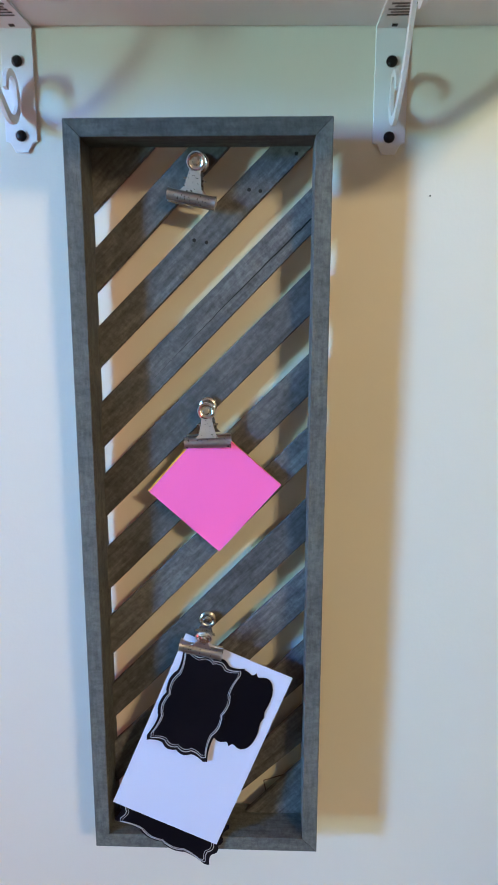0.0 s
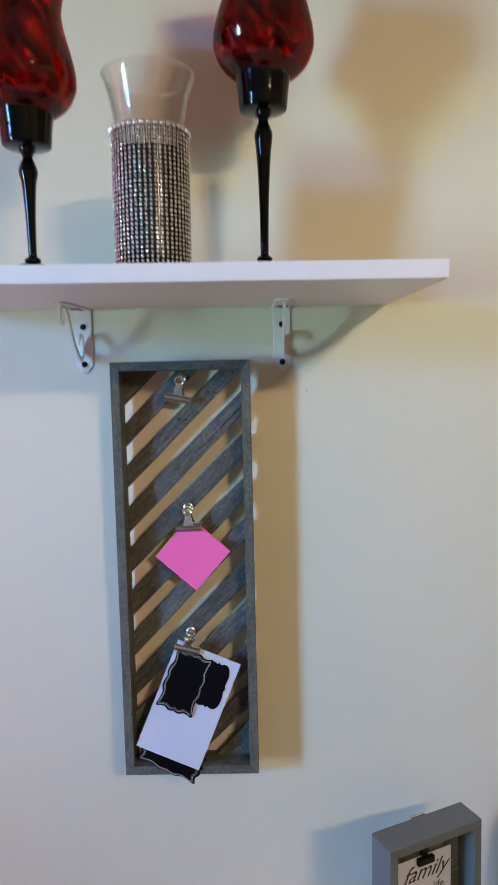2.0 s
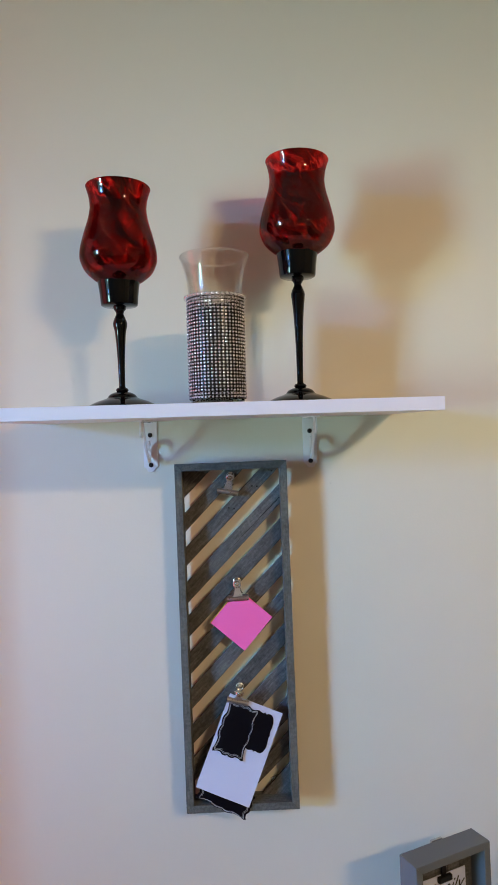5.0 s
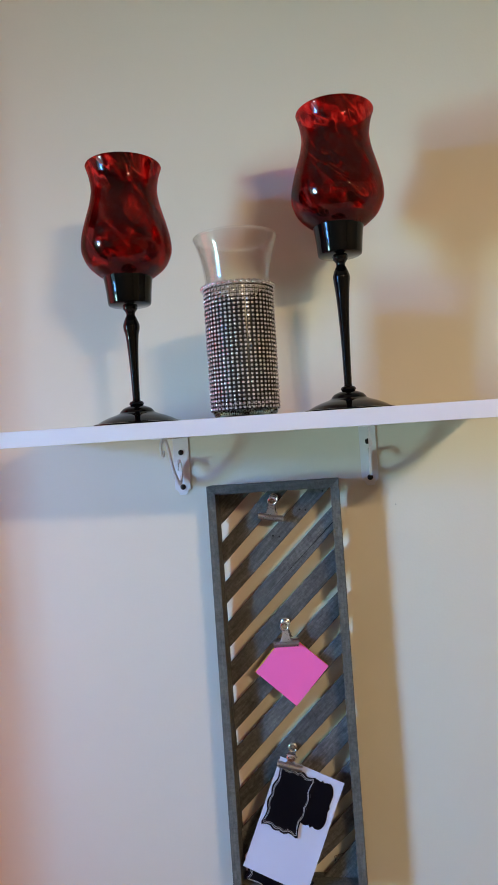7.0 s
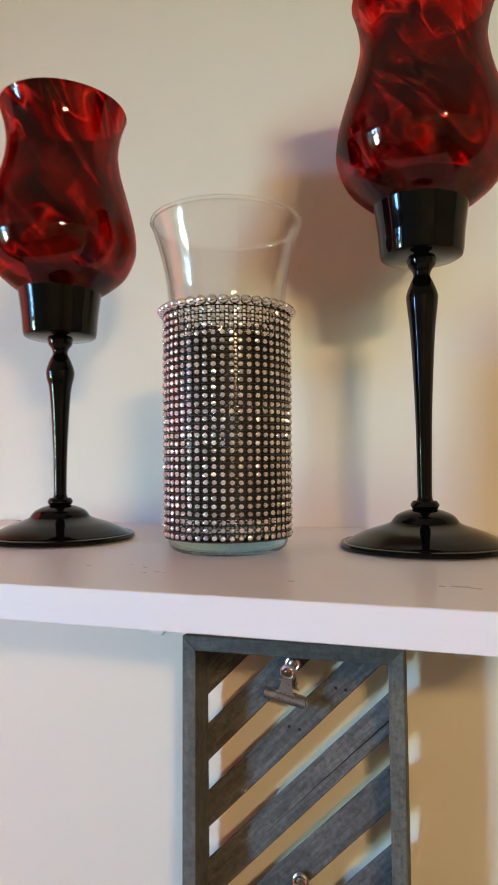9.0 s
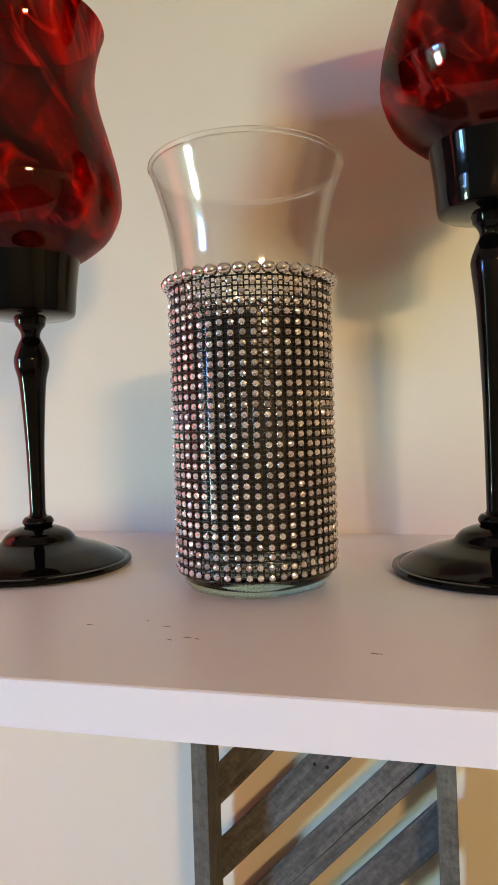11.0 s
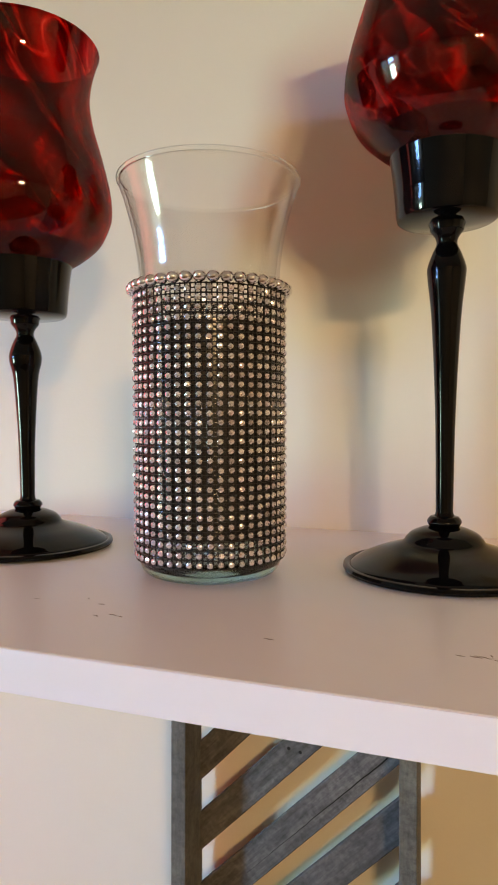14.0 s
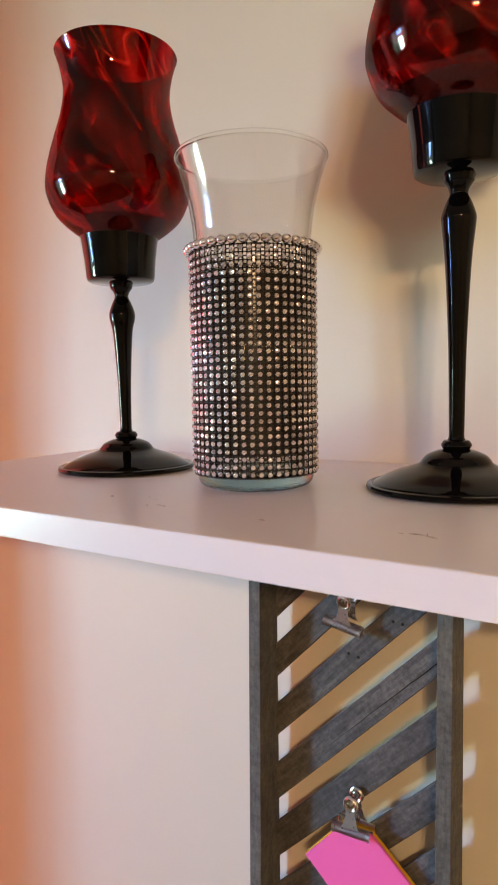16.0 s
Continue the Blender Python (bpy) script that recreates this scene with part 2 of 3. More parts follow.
def outside():
    """Daylit garden: pale sky above, mottled foliage below."""
    m = bpy.data.materials.new("garden_view")
    m.use_nodes = True
    n, l = m.node_tree.nodes, m.node_tree.links
    n.remove(n["Principled BSDF"])
    glow = n.new("ShaderNodeEmission")
    v = coords(n, l)
    split, add = n.new("ShaderNodeSeparateXYZ"), n.new("ShaderNodeMath")
    l.new(v, split.inputs[0])
    l.new(split.outputs["Z"], add.inputs[0])
    leafy = n.new("ShaderNodeMath")
    leafy.operation = "MULTIPLY_ADD"
    leafy.inputs[1].default_value, leafy.inputs[2].default_value = 0.9, -0.45
    l.new(noise_node(n, l, v, 9, 6, 0.7), leafy.inputs[0])
    l.new(leafy.outputs[0], add.inputs[1])
    height = n.new("ShaderNodeMapRange")
    height.inputs["From Min"].default_value, height.inputs["From Max"].default_value = 0.7, 2.4
    l.new(add.outputs[0], height.inputs["Value"])
    l.new(ramp(n, l, height.outputs["Result"], [(0.1, (0.05, 0.12, 0.10)), (0.4, (0.30, 0.62, 0.55)), (0.6, (0.45, 0.75, 0.85)), (0.8, (0.42, 0.66, 1.0))]), glow.inputs["Color"])
    glow.inputs["Strength"].default_value = 5.5
    l.new(glow.outputs[0], n["Material Output"].inputs["Surface"])
    return m


OUTSIDE = outside()
GEM = gem_material()
BEAD = metal("silver_bead", (0.88, 0.86, 0.87), 0.17)

# ---- mesh helpers ----


def put(name, bm, mat, parent=None, label="", smooth=False, m=None):
    me = bpy.data.meshes.new(name)
    bm.normal_update()
    bm.to_mesh(me)
    bm.free()
    me.materials.append(mat)
    if smooth:
        me.polygons.foreach_set("use_smooth", [True] * len(me.polygons))
        me.set_sharp_from_angle(angle=radians(38))
    ob = new(name, me)
    ob.parent = parent
    if m is not None:
        ob.matrix_basis = m
    return tagged(ob, label)


def part(name, bm, mat, parent, label="", smooth=False, m=None):
    return put(name, bm, mat, parent, label, smooth, m)


def thing(name, m, label, category, group=""):
    ob = new(name)
    ob.empty_display_size = 0.02
    ob.matrix_basis = m
    return tagged(ob, label, category, group)


def box(x0, x1, y0, y1, z0, z1, bevel=0.0, bm=None):
    bm = bm or bmesh.new()
    made = bmesh.ops.create_cube(bm, size=1)["verts"]
    for v in made:
        v.co = ((x0 + x1) / 2 + v.co.x * (x1 - x0), (y0 + y1) / 2 + v.co.y * (y1 - y0), (z0 + z1) / 2 + v.co.z * (z1 - z0))
    if bevel:
        edges = list({e for v in made for e in v.link_edges})
        bmesh.ops.bevel(bm, geom=edges, offset=bevel, segments=2, affect="EDGES", profile=0.5)
    return bm


def lathe(profile, n=64, closed=False):
    """A turned form from (radius, height) pairs, swept round z."""
    bm = bmesh.new()
    rings = []
    for r, z in profile:
        if r < 1e-6:
            rings.append([bm.verts.new((0, 0, z))])
        else:
            rings.append([bm.verts.new((r * math.cos(2 * math.pi * i / n), r * math.sin(2 * math.pi * i / n), z)) for i in range(n)])
    pairs = list(zip(rings, rings[1:])) + ([(rings[-1], rings[0])] if closed else [])
    for a, b in pairs:
        for i in range(n):
            j = (i + 1) % n
            if len(a) == 1 and len(b) == 1:
                continue
            if len(a) == 1:
                bm.faces.new((a[0], b[j], b[i]))
            elif len(b) == 1:
                bm.faces.new((a[i], a[j], b[0]))
            else:
                bm.faces.new((a[i], a[j], b[j], b[i]))
    bmesh.ops.recalc_face_normals(bm, faces=bm.faces)
    return bm


def smooth_line(points, steps=6):
    """Catmull-Rom through the points."""
    p = [Vector(q) for q in points]
    p = [2 * p[0] - p[1]] + p + [2 * p[-1] - p[-2]]
    out = []
    for a, b, c, d in zip(p, p[1:], p[2:], p[3:]):
        for i in range(steps):
            t = i / steps
            out.append(0.5 * (2 * b + (c - a) * t + (2 * a - 5 * b + 4 * c - d) * t * t + (3 * b - a - 3 * c + d) * t ** 3))
    return out + [p[-2]]


def slab(outline, y0, y1, bm=None):
    """A flat outline of (x, z) pairs given depth from y0 (back) to y1 (front)."""
    bm = bm or bmesh.new()
    front = [bm.verts.new((x, y1, z)) for x, z in outline]
    back = [bm.verts.new((x, y0, z)) for x, z in outline]
    faces = [bm.faces.new(front), bm.faces.new(back[::-1])]
    for i in range(len(outline)):
        j = (i + 1) % len(outline)
        faces.append(bm.faces.new((front[j], front[i], back[i], back[j])))
    bmesh.ops.recalc_face_normals(bm, faces=faces)
    return bm


def strip(line, width, y0, y1, closed=False, bm=None):
    """A flat ribbon along (x, z) points, with depth."""
    bm = bm or bmesh.new()
    n = len(line)
    quads = []
    for i, p in enumerate(line):
        a = line[(i - 1) % n] if closed or i else line[0]
        b = line[(i + 1) % n] if closed or i < n - 1 else line[-1]
        d = (Vector(b) - Vector(a)).normalized()
        w = width(i / (n - 1)) if callable(width) else width
        s = Vector((-d.y, d.x)) * w / 2
        quads.append([bm.verts.new((p[0] + k * s.x, y, p[1] + k * s.y)) for k, y in ((1, y1), (-1, y1), (-1, y0), (1, y0))])
    for i in range(n if closed else n - 1):
        a, b = quads[i], quads[(i + 1) % n]
        for k in range(4):
            m = (k + 1) % 4
            bm.faces.new((a[k], a[m], b[m], b[k]))
    if not closed:
        bm.faces.new(quads[0])
        bm.faces.new(quads[-1][::-1])
    bmesh.ops.recalc_face_normals(bm, faces=bm.faces)
    return bm


def tube(line, radius, n=10, bm=None):
    bm = bm or bmesh.new()
    pts = [Vector(p) for p in line]
    rings = []
    for i, p in enumerate(pts):
        d = (pts[min(i + 1, len(pts) - 1)] - pts[max(i - 1, 0)]).normalized()
        q = d.to_track_quat("Z", "Y")
        rings.append([bm.verts.new(p + q @ Vector((radius * math.cos(2 * math.pi * k / n), radius * math.sin(2 * math.pi * k / n), 0))) for k in range(n)])
    for a, b in zip(rings, rings[1:]):
        for k in range(n):
            bm.faces.new((a[k], a[(k + 1) % n], b[(k + 1) % n], b[k]))
    bm.faces.new(rings[0][::-1])
    bm.faces.new(rings[-1])
    return bm


def moved(bm, m):
    bmesh.ops.transform(bm, matrix=m, verts=bm.verts)
    return bm


# ---- the room ----
X0, X1, Y0, CEILING = -3.36, 2.6, -3.6, 2.62
wall = tagged(put("wall_north", box(X0 - 0.1, X1 + 0.1, 0, 0.12, -0.02, CEILING + 0.1), WALL), "cream painted wall with soft roller texture", "wall", kind="structure")
part("nail_hole", moved(lathe([(0, 0), (0.0007, 0.0001), (0.0006, 0.0003), (0, 0.0004)], 9), pose(0.1446, -0.0001, 1.4544, 90)), DARK_HOLE, wall, "tiny dark nail hole")
for a, b in (((0.0169, 0.9338), (0.0385, 0.9415)), ((0.0169, 0.9338), (0.0197, 0.9182))):
    part("pencil_mark", strip([a, b], 0.0009, -0.0001, -0.0004), SCUFF, wall, "thin brown line drawn on the wall")
tagged(put("wall_south", box(X0 - 0.1, X1 + 0.1, Y0 - 0.12, Y0, -0.02, CEILING + 0.1), WALL_FAR), "plain unseen wall of the room, its beige tone set for bounced light", "wall", kind="structure")
tagged(put("wall_east", box(X1, X1 + 0.12, Y0, 0, -0.02, CEILING + 0.1), WALL_FAR), "plain unseen wall of the room, its beige tone set for bounced light", "wall", kind="structure")
# return wall and drape are unseen, added to block daylight and redden the left end
tagged(put("added_return_wall", box(-1.13, -1.02, -0.38, 0, 0, CEILING), CLAY), "unseen short terracotta return wall, added to block window light and bounce red", "wall", kind="structure")
fold = [(-0.99 + 0.015 * math.sin(i * 0.8), -0.004 - 0.0082 * i) for i in range(54)]
bm = strip(fold, 0.0016, 0.02, CEILING - 0.03)
drape = thing("added_red_drape", pose(0, 0, 0), "unseen deep red pleated drape, added beside the return wall to block window light", "curtain")
part("cloth", moved(bm, Matrix(((1, 0, 0, 0), (0, 0, 1, 0), (0, 1, 0, 0), (0, 0, 0, 1)))), RED_CLOTH, drape, "", True)
tagged(put("floor", box(X0, X1, Y0, 0, -0.1, 0), FLOOR), "brown oak floor of the room", "floor", kind="structure")
tagged(put("ceiling", box(X0, X1, Y0, 0, CEILING, CEILING + 0.1), CEIL), "white painted ceiling of the room", "ceiling", kind="structure")
bm = box(X0 - 0.1, X0, Y0, WINDOW_Y - 0.82, 0, CEILING)
box(X0 - 0.1, X0, WINDOW_Y + 0.82, 0, 0, CEILING, bm=bm)
box(X0 - 0.1, X0, WINDOW_Y - 0.82, WINDOW_Y + 0.82, 0, WINDOW_Z - 0.74, bm=bm)
box(X0 - 0.1, X0, WINDOW_Y - 0.82, WINDOW_Y + 0.82, WINDOW_Z + 0.74, CEILING, bm=bm)
tagged(put("wall_west", bm, WALL_FAR), "plain unseen wall with a window opening, its beige tone set for bounced light", "wall", kind="structure")

win = tagged(new("window_1"), "white window frame with muntins", "window", kind="structure")
win.matrix_basis = pose(WINDOW_X + 0.05, WINDOW_Y, WINDOW_Z)
for yy in (-0.80, -0.30, 0, 0.30, 0.80):
    part("post", box(-0.02, 0.02, yy - 0.022, yy + 0.022, -0.72, 0.72, 0.002), WHITE_ENAMEL, win)
for zz in (-0.70, 0.04, 0.70):
    part("crossbar", box(-0.019, 0.019, -0.78, 0.78, zz - 0.02, zz + 0.02, 0.002), WHITE_ENAMEL, win)
for yy in (-0.55, -0.15, 0.15, 0.55):
    part("muntin", box(-0.012, 0.012, yy - 0.008, yy + 0.008, -0.678, 0.678), WHITE_ENAMEL, win)
for zz in (-0.33, 0.37):
    part("muntin", box(-0.011, 0.011, -0.78, 0.78, zz - 0.008, zz + 0.008), WHITE_ENAMEL, win)
tagged(put("backdrop", box(X0 - 0.16, X0 - 0.12, WINDOW_Y - 1.1, WINDOW_Y + 1.1, 0.6, 2.55), OUTSIDE), "bright garden and sky outside the window", "backdrop", kind="structure")

lamp = thing("ceiling_lamp", pose(1.06, -1.92, 2.12), "white two-bulb ceiling lamp with an unseen dome shade added to dim the upper wall", "lamp")
# unseen dome, added so that the bulbs' light falls off up the wall
part("shade", lathe([(0.03, 0.125), (0.09, 0.10), (0.14, 0.055), (0.165, 0.006), (0.168, 0.006), (0.143, 0.058), (0.092, 0.103), (0.03, 0.128)], 40, True), WHITE_ENAMEL, lamp, "", True)
part("stem", lathe([(0, 0.122), (0.012, 0.122), (0.012, 0.47), (0.05, 0.48), (0.05, 0.499), (0, 0.499)], 20), STEEL, lamp, "", True)

# ---- the shelf: it sags a little forward and to one end ----
SAG, LEAN = 0.0382, 0.0100
ex = Vector((math.cos(LEAN), 0, -math.sin(LEAN)))
ey = Vector((0, math.cos(SAG), math.sin(SAG)))
ez = ex.cross(ey).normalized()
SHELF = Matrix((ex, ey, ez)).transposed().to_4x4()
SHELF.translation = (-0.0238, 0, 1.5956)
THICK, DEPTH = 0.0183, 0.3125

shelf = thing("wall_shelf", SHELF, "white laminate wall shelf resting on two scroll brackets", "shelf")
part("board", box(-0.3400, 0.2841, -DEPTH + 0.0008, -0.0015, -THICK, 0, 0.0006), WHITE_LAM, shelf)
# the front edge's cool daylight is put into this band's lavender colour
part("edge_band", box(-0.3400, 0.2841, -DEPTH, -DEPTH + 0.0007, -THICK + 0.0002, -0.0002, 0.0003), DAYLIT_EDGE, shelf, "white edge band with the cool daylight put into its colour")
rng = random.Random(5)
for x, y, s, a in ((0.1223, 0.2618, 0.0011, 0.4), (0.1282, 0.2616, 0.0016, 0.2), (0.1313, 0.2611, 0.0026, 0.15), (0.1375, 0.2630, 0.0022, 0.5), (0.1340, 0.2585, 0.0010, 1.2), (-0.0828, 0.2492, 0.0009, 0.1),
                   (-0.0462, 0.2466, 0.0012, 0.0), (-0.0387, 0.2635, 0.0012, 0.6), (-0.0321, 0.2598, 0.0015, 0.2), (-0.0272, 0.2612, 0.0008, 0.1), (0.047, 0.268, 0.0016, 0.1), (-0.058, 0.240, 0.0008, 0.9)):
    line = [(x + (i - 2) * s * 0.8 * math.cos(a) + rng.uniform(-1, 1) * s * 0.2, y + (i - 2) * s * 0.5 * math.sin(a) + rng.uniform(-1, 1) * s * 0.25) for i in range(5)]
    mark = strip(line, lambda u: 0.00055 * (1.1 - abs(2 * u - 1)), 0.0, 0.00012)
    part("scuff", moved(mark, Matrix(((1, 0, 0, 0), (0, 0, -1, 0), (0, 1, 0, 0), (0, 0, 0, 1)))), SCUFF, shelf, "small brown scuff mark")


def screw(parent, x, z, y=0.0, r=0.0043):
    s = part("screw", moved(lathe([(0, 0.0001), (r, 0.0003), (r, 0.0009), (r * 0.85, 0.0021), (r * 0.5, 0.0028), (0, 0.003)], 20), pose(x, y, z, 90)), SCREW_BLACK, parent, "black pan-head screw", True)
    bm = box(-r * 0.55, r * 0.55, -0.00305, -0.0028, -0.0005, 0.0005)
    box(-0.0005, 0.0005, -0.00306, -0.0028, -r * 0.55, r * 0.55, bm=bm)
    part("cross_slot", moved(bm, pose(x, y, z, 0, 40)), DARK_HOLE, s)


def scroll_bracket(x, top):
    """White stamped bracket: wall plate with a clipped foot, arm under the shelf, scrolled brace, screws, printed label."""
    b = thing("scroll_bracket", pose(x, 0, top), "white enamelled scroll shelf bracket screwed to the wall", "bracket", "brackets under the shelf")
    w, t = 0.0126, 0.0022
    plate = [(-w, 0), (w, 0), (w, -0.083), (w - 0.0035, -0.084), (w - 0.0075, -0.0912), (-w + 0.0075, -0.0912), (-w + 0.0035, -0.084), (-w, -0.083)]
    bm = slab(plate, -0.0003, -t)
    bmesh.ops.bevel(bm, geom=[e for e in bm.edges if abs(e.verts[0].co.y - e.verts[1].co.y) < 1e-6], offset=0.0005, segments=1, affect="EDGES")
    part("wall_plate", bm, WHITE_ENAMEL, b)
    tip = 0.127
    arm = [(-w, 0.0), (w, 0.0), (w, 0.117), (w - 0.0035, 0.1185), (w - 0.0075, tip), (-w + 0.0075, tip), (-w + 0.0035, 0.1185), (-w, 0.117)]
    bm = slab([(px, -pd) for px, pd in arm], 0.0, t)
    moved(bm, Matrix(((1, 0, 0, 0), (0, 0, 1, 0), (0, -1, 0, 0), (0, 0, 0, 1))))
    part("arm", moved(bm, Matrix.Translation((0, -0.001, 0)) @ pose(0, 0, 0, math.degrees(SAG))), WHITE_ENAMEL, b)
    curve = smooth_line([(0.0225, -0.053), (0.0205, -0.044), (0.014, -0.0385), (0.0075, -0.043), (0.0050, -0.056), (0.0062, -0.063), (0.0118, -0.0705), (0.020, -0.0715), (0.029, -0.064),
                         (0.040, -0.053), (0.050, -0.036), (0.060, -0.0165), (0.070, -0.0065), (0.081, -0.0085), (0.0875, -0.018), (0.085, -0.028), (0.078, -0.0285), (0.0765, -0.0225)], 5)
    bm = strip([(q.x * 1.3, q.y) for q in curve], lambda u: 0.0046 + 0.0024 * math.sin(math.pi * u), -0.0014, 0.0014)
    part("scroll_brace", moved(bm, Matrix(((0, 1, 0, 0), (-1, 0, 0, 0), (0, 0, 1, 0), (0, 0, 0, 1)))), WHITE_ENAMEL, b, "white scrolled brace", True)
    part("rivet", moved(lathe([(0, -0.0022), (0.0026, -0.0018), (0.003, 0), (0.0026, 0.0018), (0, 0.0022)], 14), pose(0, -0.0533, -0.0515, 0, 90)), WHITE_ENAMEL, b, "", True)
    screw(b, 0, -0.0253, -t)
    screw(b, 0, -0.0790, -t)
    for k, (px, pw) in enumerate(((0, 0.009), (0.001, 0.008), (-0.001, 0.0085), (0.0005, 0.006), (0, 0.0088))):
        d = 0.027 + k * 0.0048
        part("printed_bar", box(px - pw, px + pw, -d - 0.0009, -d + 0.0009, -0.0026 - d * SAG * 0.98, -0.00235 - d * SAG * 0.98), INK, b, "illegible black print")
    part("printed_bar", box(-0.002, 0.002, -0.011, -0.007, -0.0031, -0.0027), INK, b, "illegible black print")
    return b


scroll_bracket(0.1103, 1.5759)
scroll_bracket(-0.1764, 1.5788)

# ---- things on the shelf ----


def on_shelf(x, d, turn=0):
    return SHELF @ pose(x, -d, 0.0002, 0, 0, turn) @ Matrix.Diagonal((1.02, 1.02, 1, 1))


def fine(profile, steps=5):
    return [(max(q.x, 0.0), q.y) for q in smooth_line([(r, z, 0) for r, z in profile], steps)]


def goblet(m, label, stem_top, turn=0):
    """Candle goblet: domed foot, turned stem, tapered cup and a blown tulip bowl."""
    g = thing("candle_goblet", m, label, "candle holder", "red goblets on the shelf")
    k = stem_top
    foot = [(0, 0.0), (0.0555, 0.0), (0.0576, 0.0010), (0.0582, 0.0026), (0.0576, 0.0042), (0.0562, 0.0048), (0.0548, 0.0045), (0.0540, 0.0041)]
    foot += fine([(0.0535, 0.0048), (0.047, 0.0085), (0.038, 0.0125), (0.029, 0.0155), (0.0235, 0.0178), (0.0215, 0.0205), (0.0185, 0.0235), (0.0125, 0.0262), (0.0085, 0.0272)], 4)
    part("foot", lathe(foot + [(0, 0.0272)], 72), BLACK_GLASS, g, "", True)
    stem = [(0, 0.0268), (0.0060, 0.0270)] + fine([(0.0085, 0.0275), (0.0098, 0.0300), (0.0080, 0.0330), (0.0052, 0.0345), (0.0050, 0.045), (0.0058, 0.027 + (k - 0.027) * 0.40),
                                                   (0.0082, 0.027 + (k - 0.027) * 0.70), (0.0106, k - 0.027), (0.0107, k - 0.0205), (0.0080, k - 0.0125), (0.0058, k - 0.0075), (0.0066, k - 0.0035), (0.0092, k)], 4)
    part("stem", lathe(stem + [(0, k)], 40), BLACK_GLASS, g, "", True)
    c = k + 0.0002
    cup = [(0, c), (0.0095, c), (0.0098, c + 0.0025), (0.0105, c + 0.0042), (0.0265, c + 0.0050), (0.0284, c + 0.0062), (0.0292, c + 0.0085), (0.0303, c + 0.022), (0.0318, c + 0.034),
           (0.0330, c + 0.0415), (0.0332, c + 0.0428), (0.0322, c + 0.0434), (0.0300, c + 0.0430), (0.0280, c + 0.030), (0.0250, c + 0.012), (0, c + 0.010)]
    part("cup", lathe([(q * 0.975, h) for q, h in cup], 56), BLACK_GLASS, g, "", True)
    z = c + 0.0385
    outer = fine([(0.0292, 0.0), (0.0335, 0.0043), (0.0415, 0.0100), (0.0525, 0.0205), (0.0592, 0.0350), (0.0603, 0.0450), (0.0585, 0.0595), (0.0530, 0.0800), (0.0470, 0.1000), (0.0442, 0.1150), (0.0440, 0.1240),
                  (0.0458, 0.1365), (0.0492, 0.1485), (0.0504, 0.1513)], 4)
    inner = [(max(r - 0.0021, 0.0), h + (0.0016 if i == 0 else 0.0)) for i, (r, h) in enumerate(outer)]
    outer = [(0.97 * q + 0.0006, h) for q, h in outer]
    inner = [(0.97 * q + 0.0006, h) for q, h in inner]
    ring = [(r, z + h) for r, h in outer] + [(0.0489, z + 0.1524), (0.0479, z + 0.1522)] + [(r, z + h) for r, h in inner[::-1]] + [(0, z + 0.0016)]
    part("bowl", lathe([(0, z)] + ring, 72), RUBY, g, "mottled ruby red blown glass bowl", True, Matrix.Translation((0, 0, z)) @ pose(0, 0, 0, 0, 1.3) @ pose(0, 0, 0, 0, 0, turn) @ Matrix.Translation((0, 0, -z)))
    # black lining, added to stand for the dark thick glass at the bottom
    dark_lining = [(r - 0.0004, z + h) for r, h in inner if 0.001 < h < 0.016]
    part("dark_lining", lathe([(0, z + 0.0022)] + dark_lining + [(dark_lining[-1][0] * 0.6, z + 0.0090), (0, z + 0.0085)], 48), BLACK_GLASS, g, "added black lining that darkens the bowl's bottom", True)
    return g


goblet(on_shelf(-0.1750, 0.1380), "shorter candle goblet with ruby glass bowl on glossy black stem", 0.1572, 40)
goblet(on_shelf(0.1094, 0.1227), "taller candle goblet with ruby glass bowl on glossy black stem", 0.1992, 165)


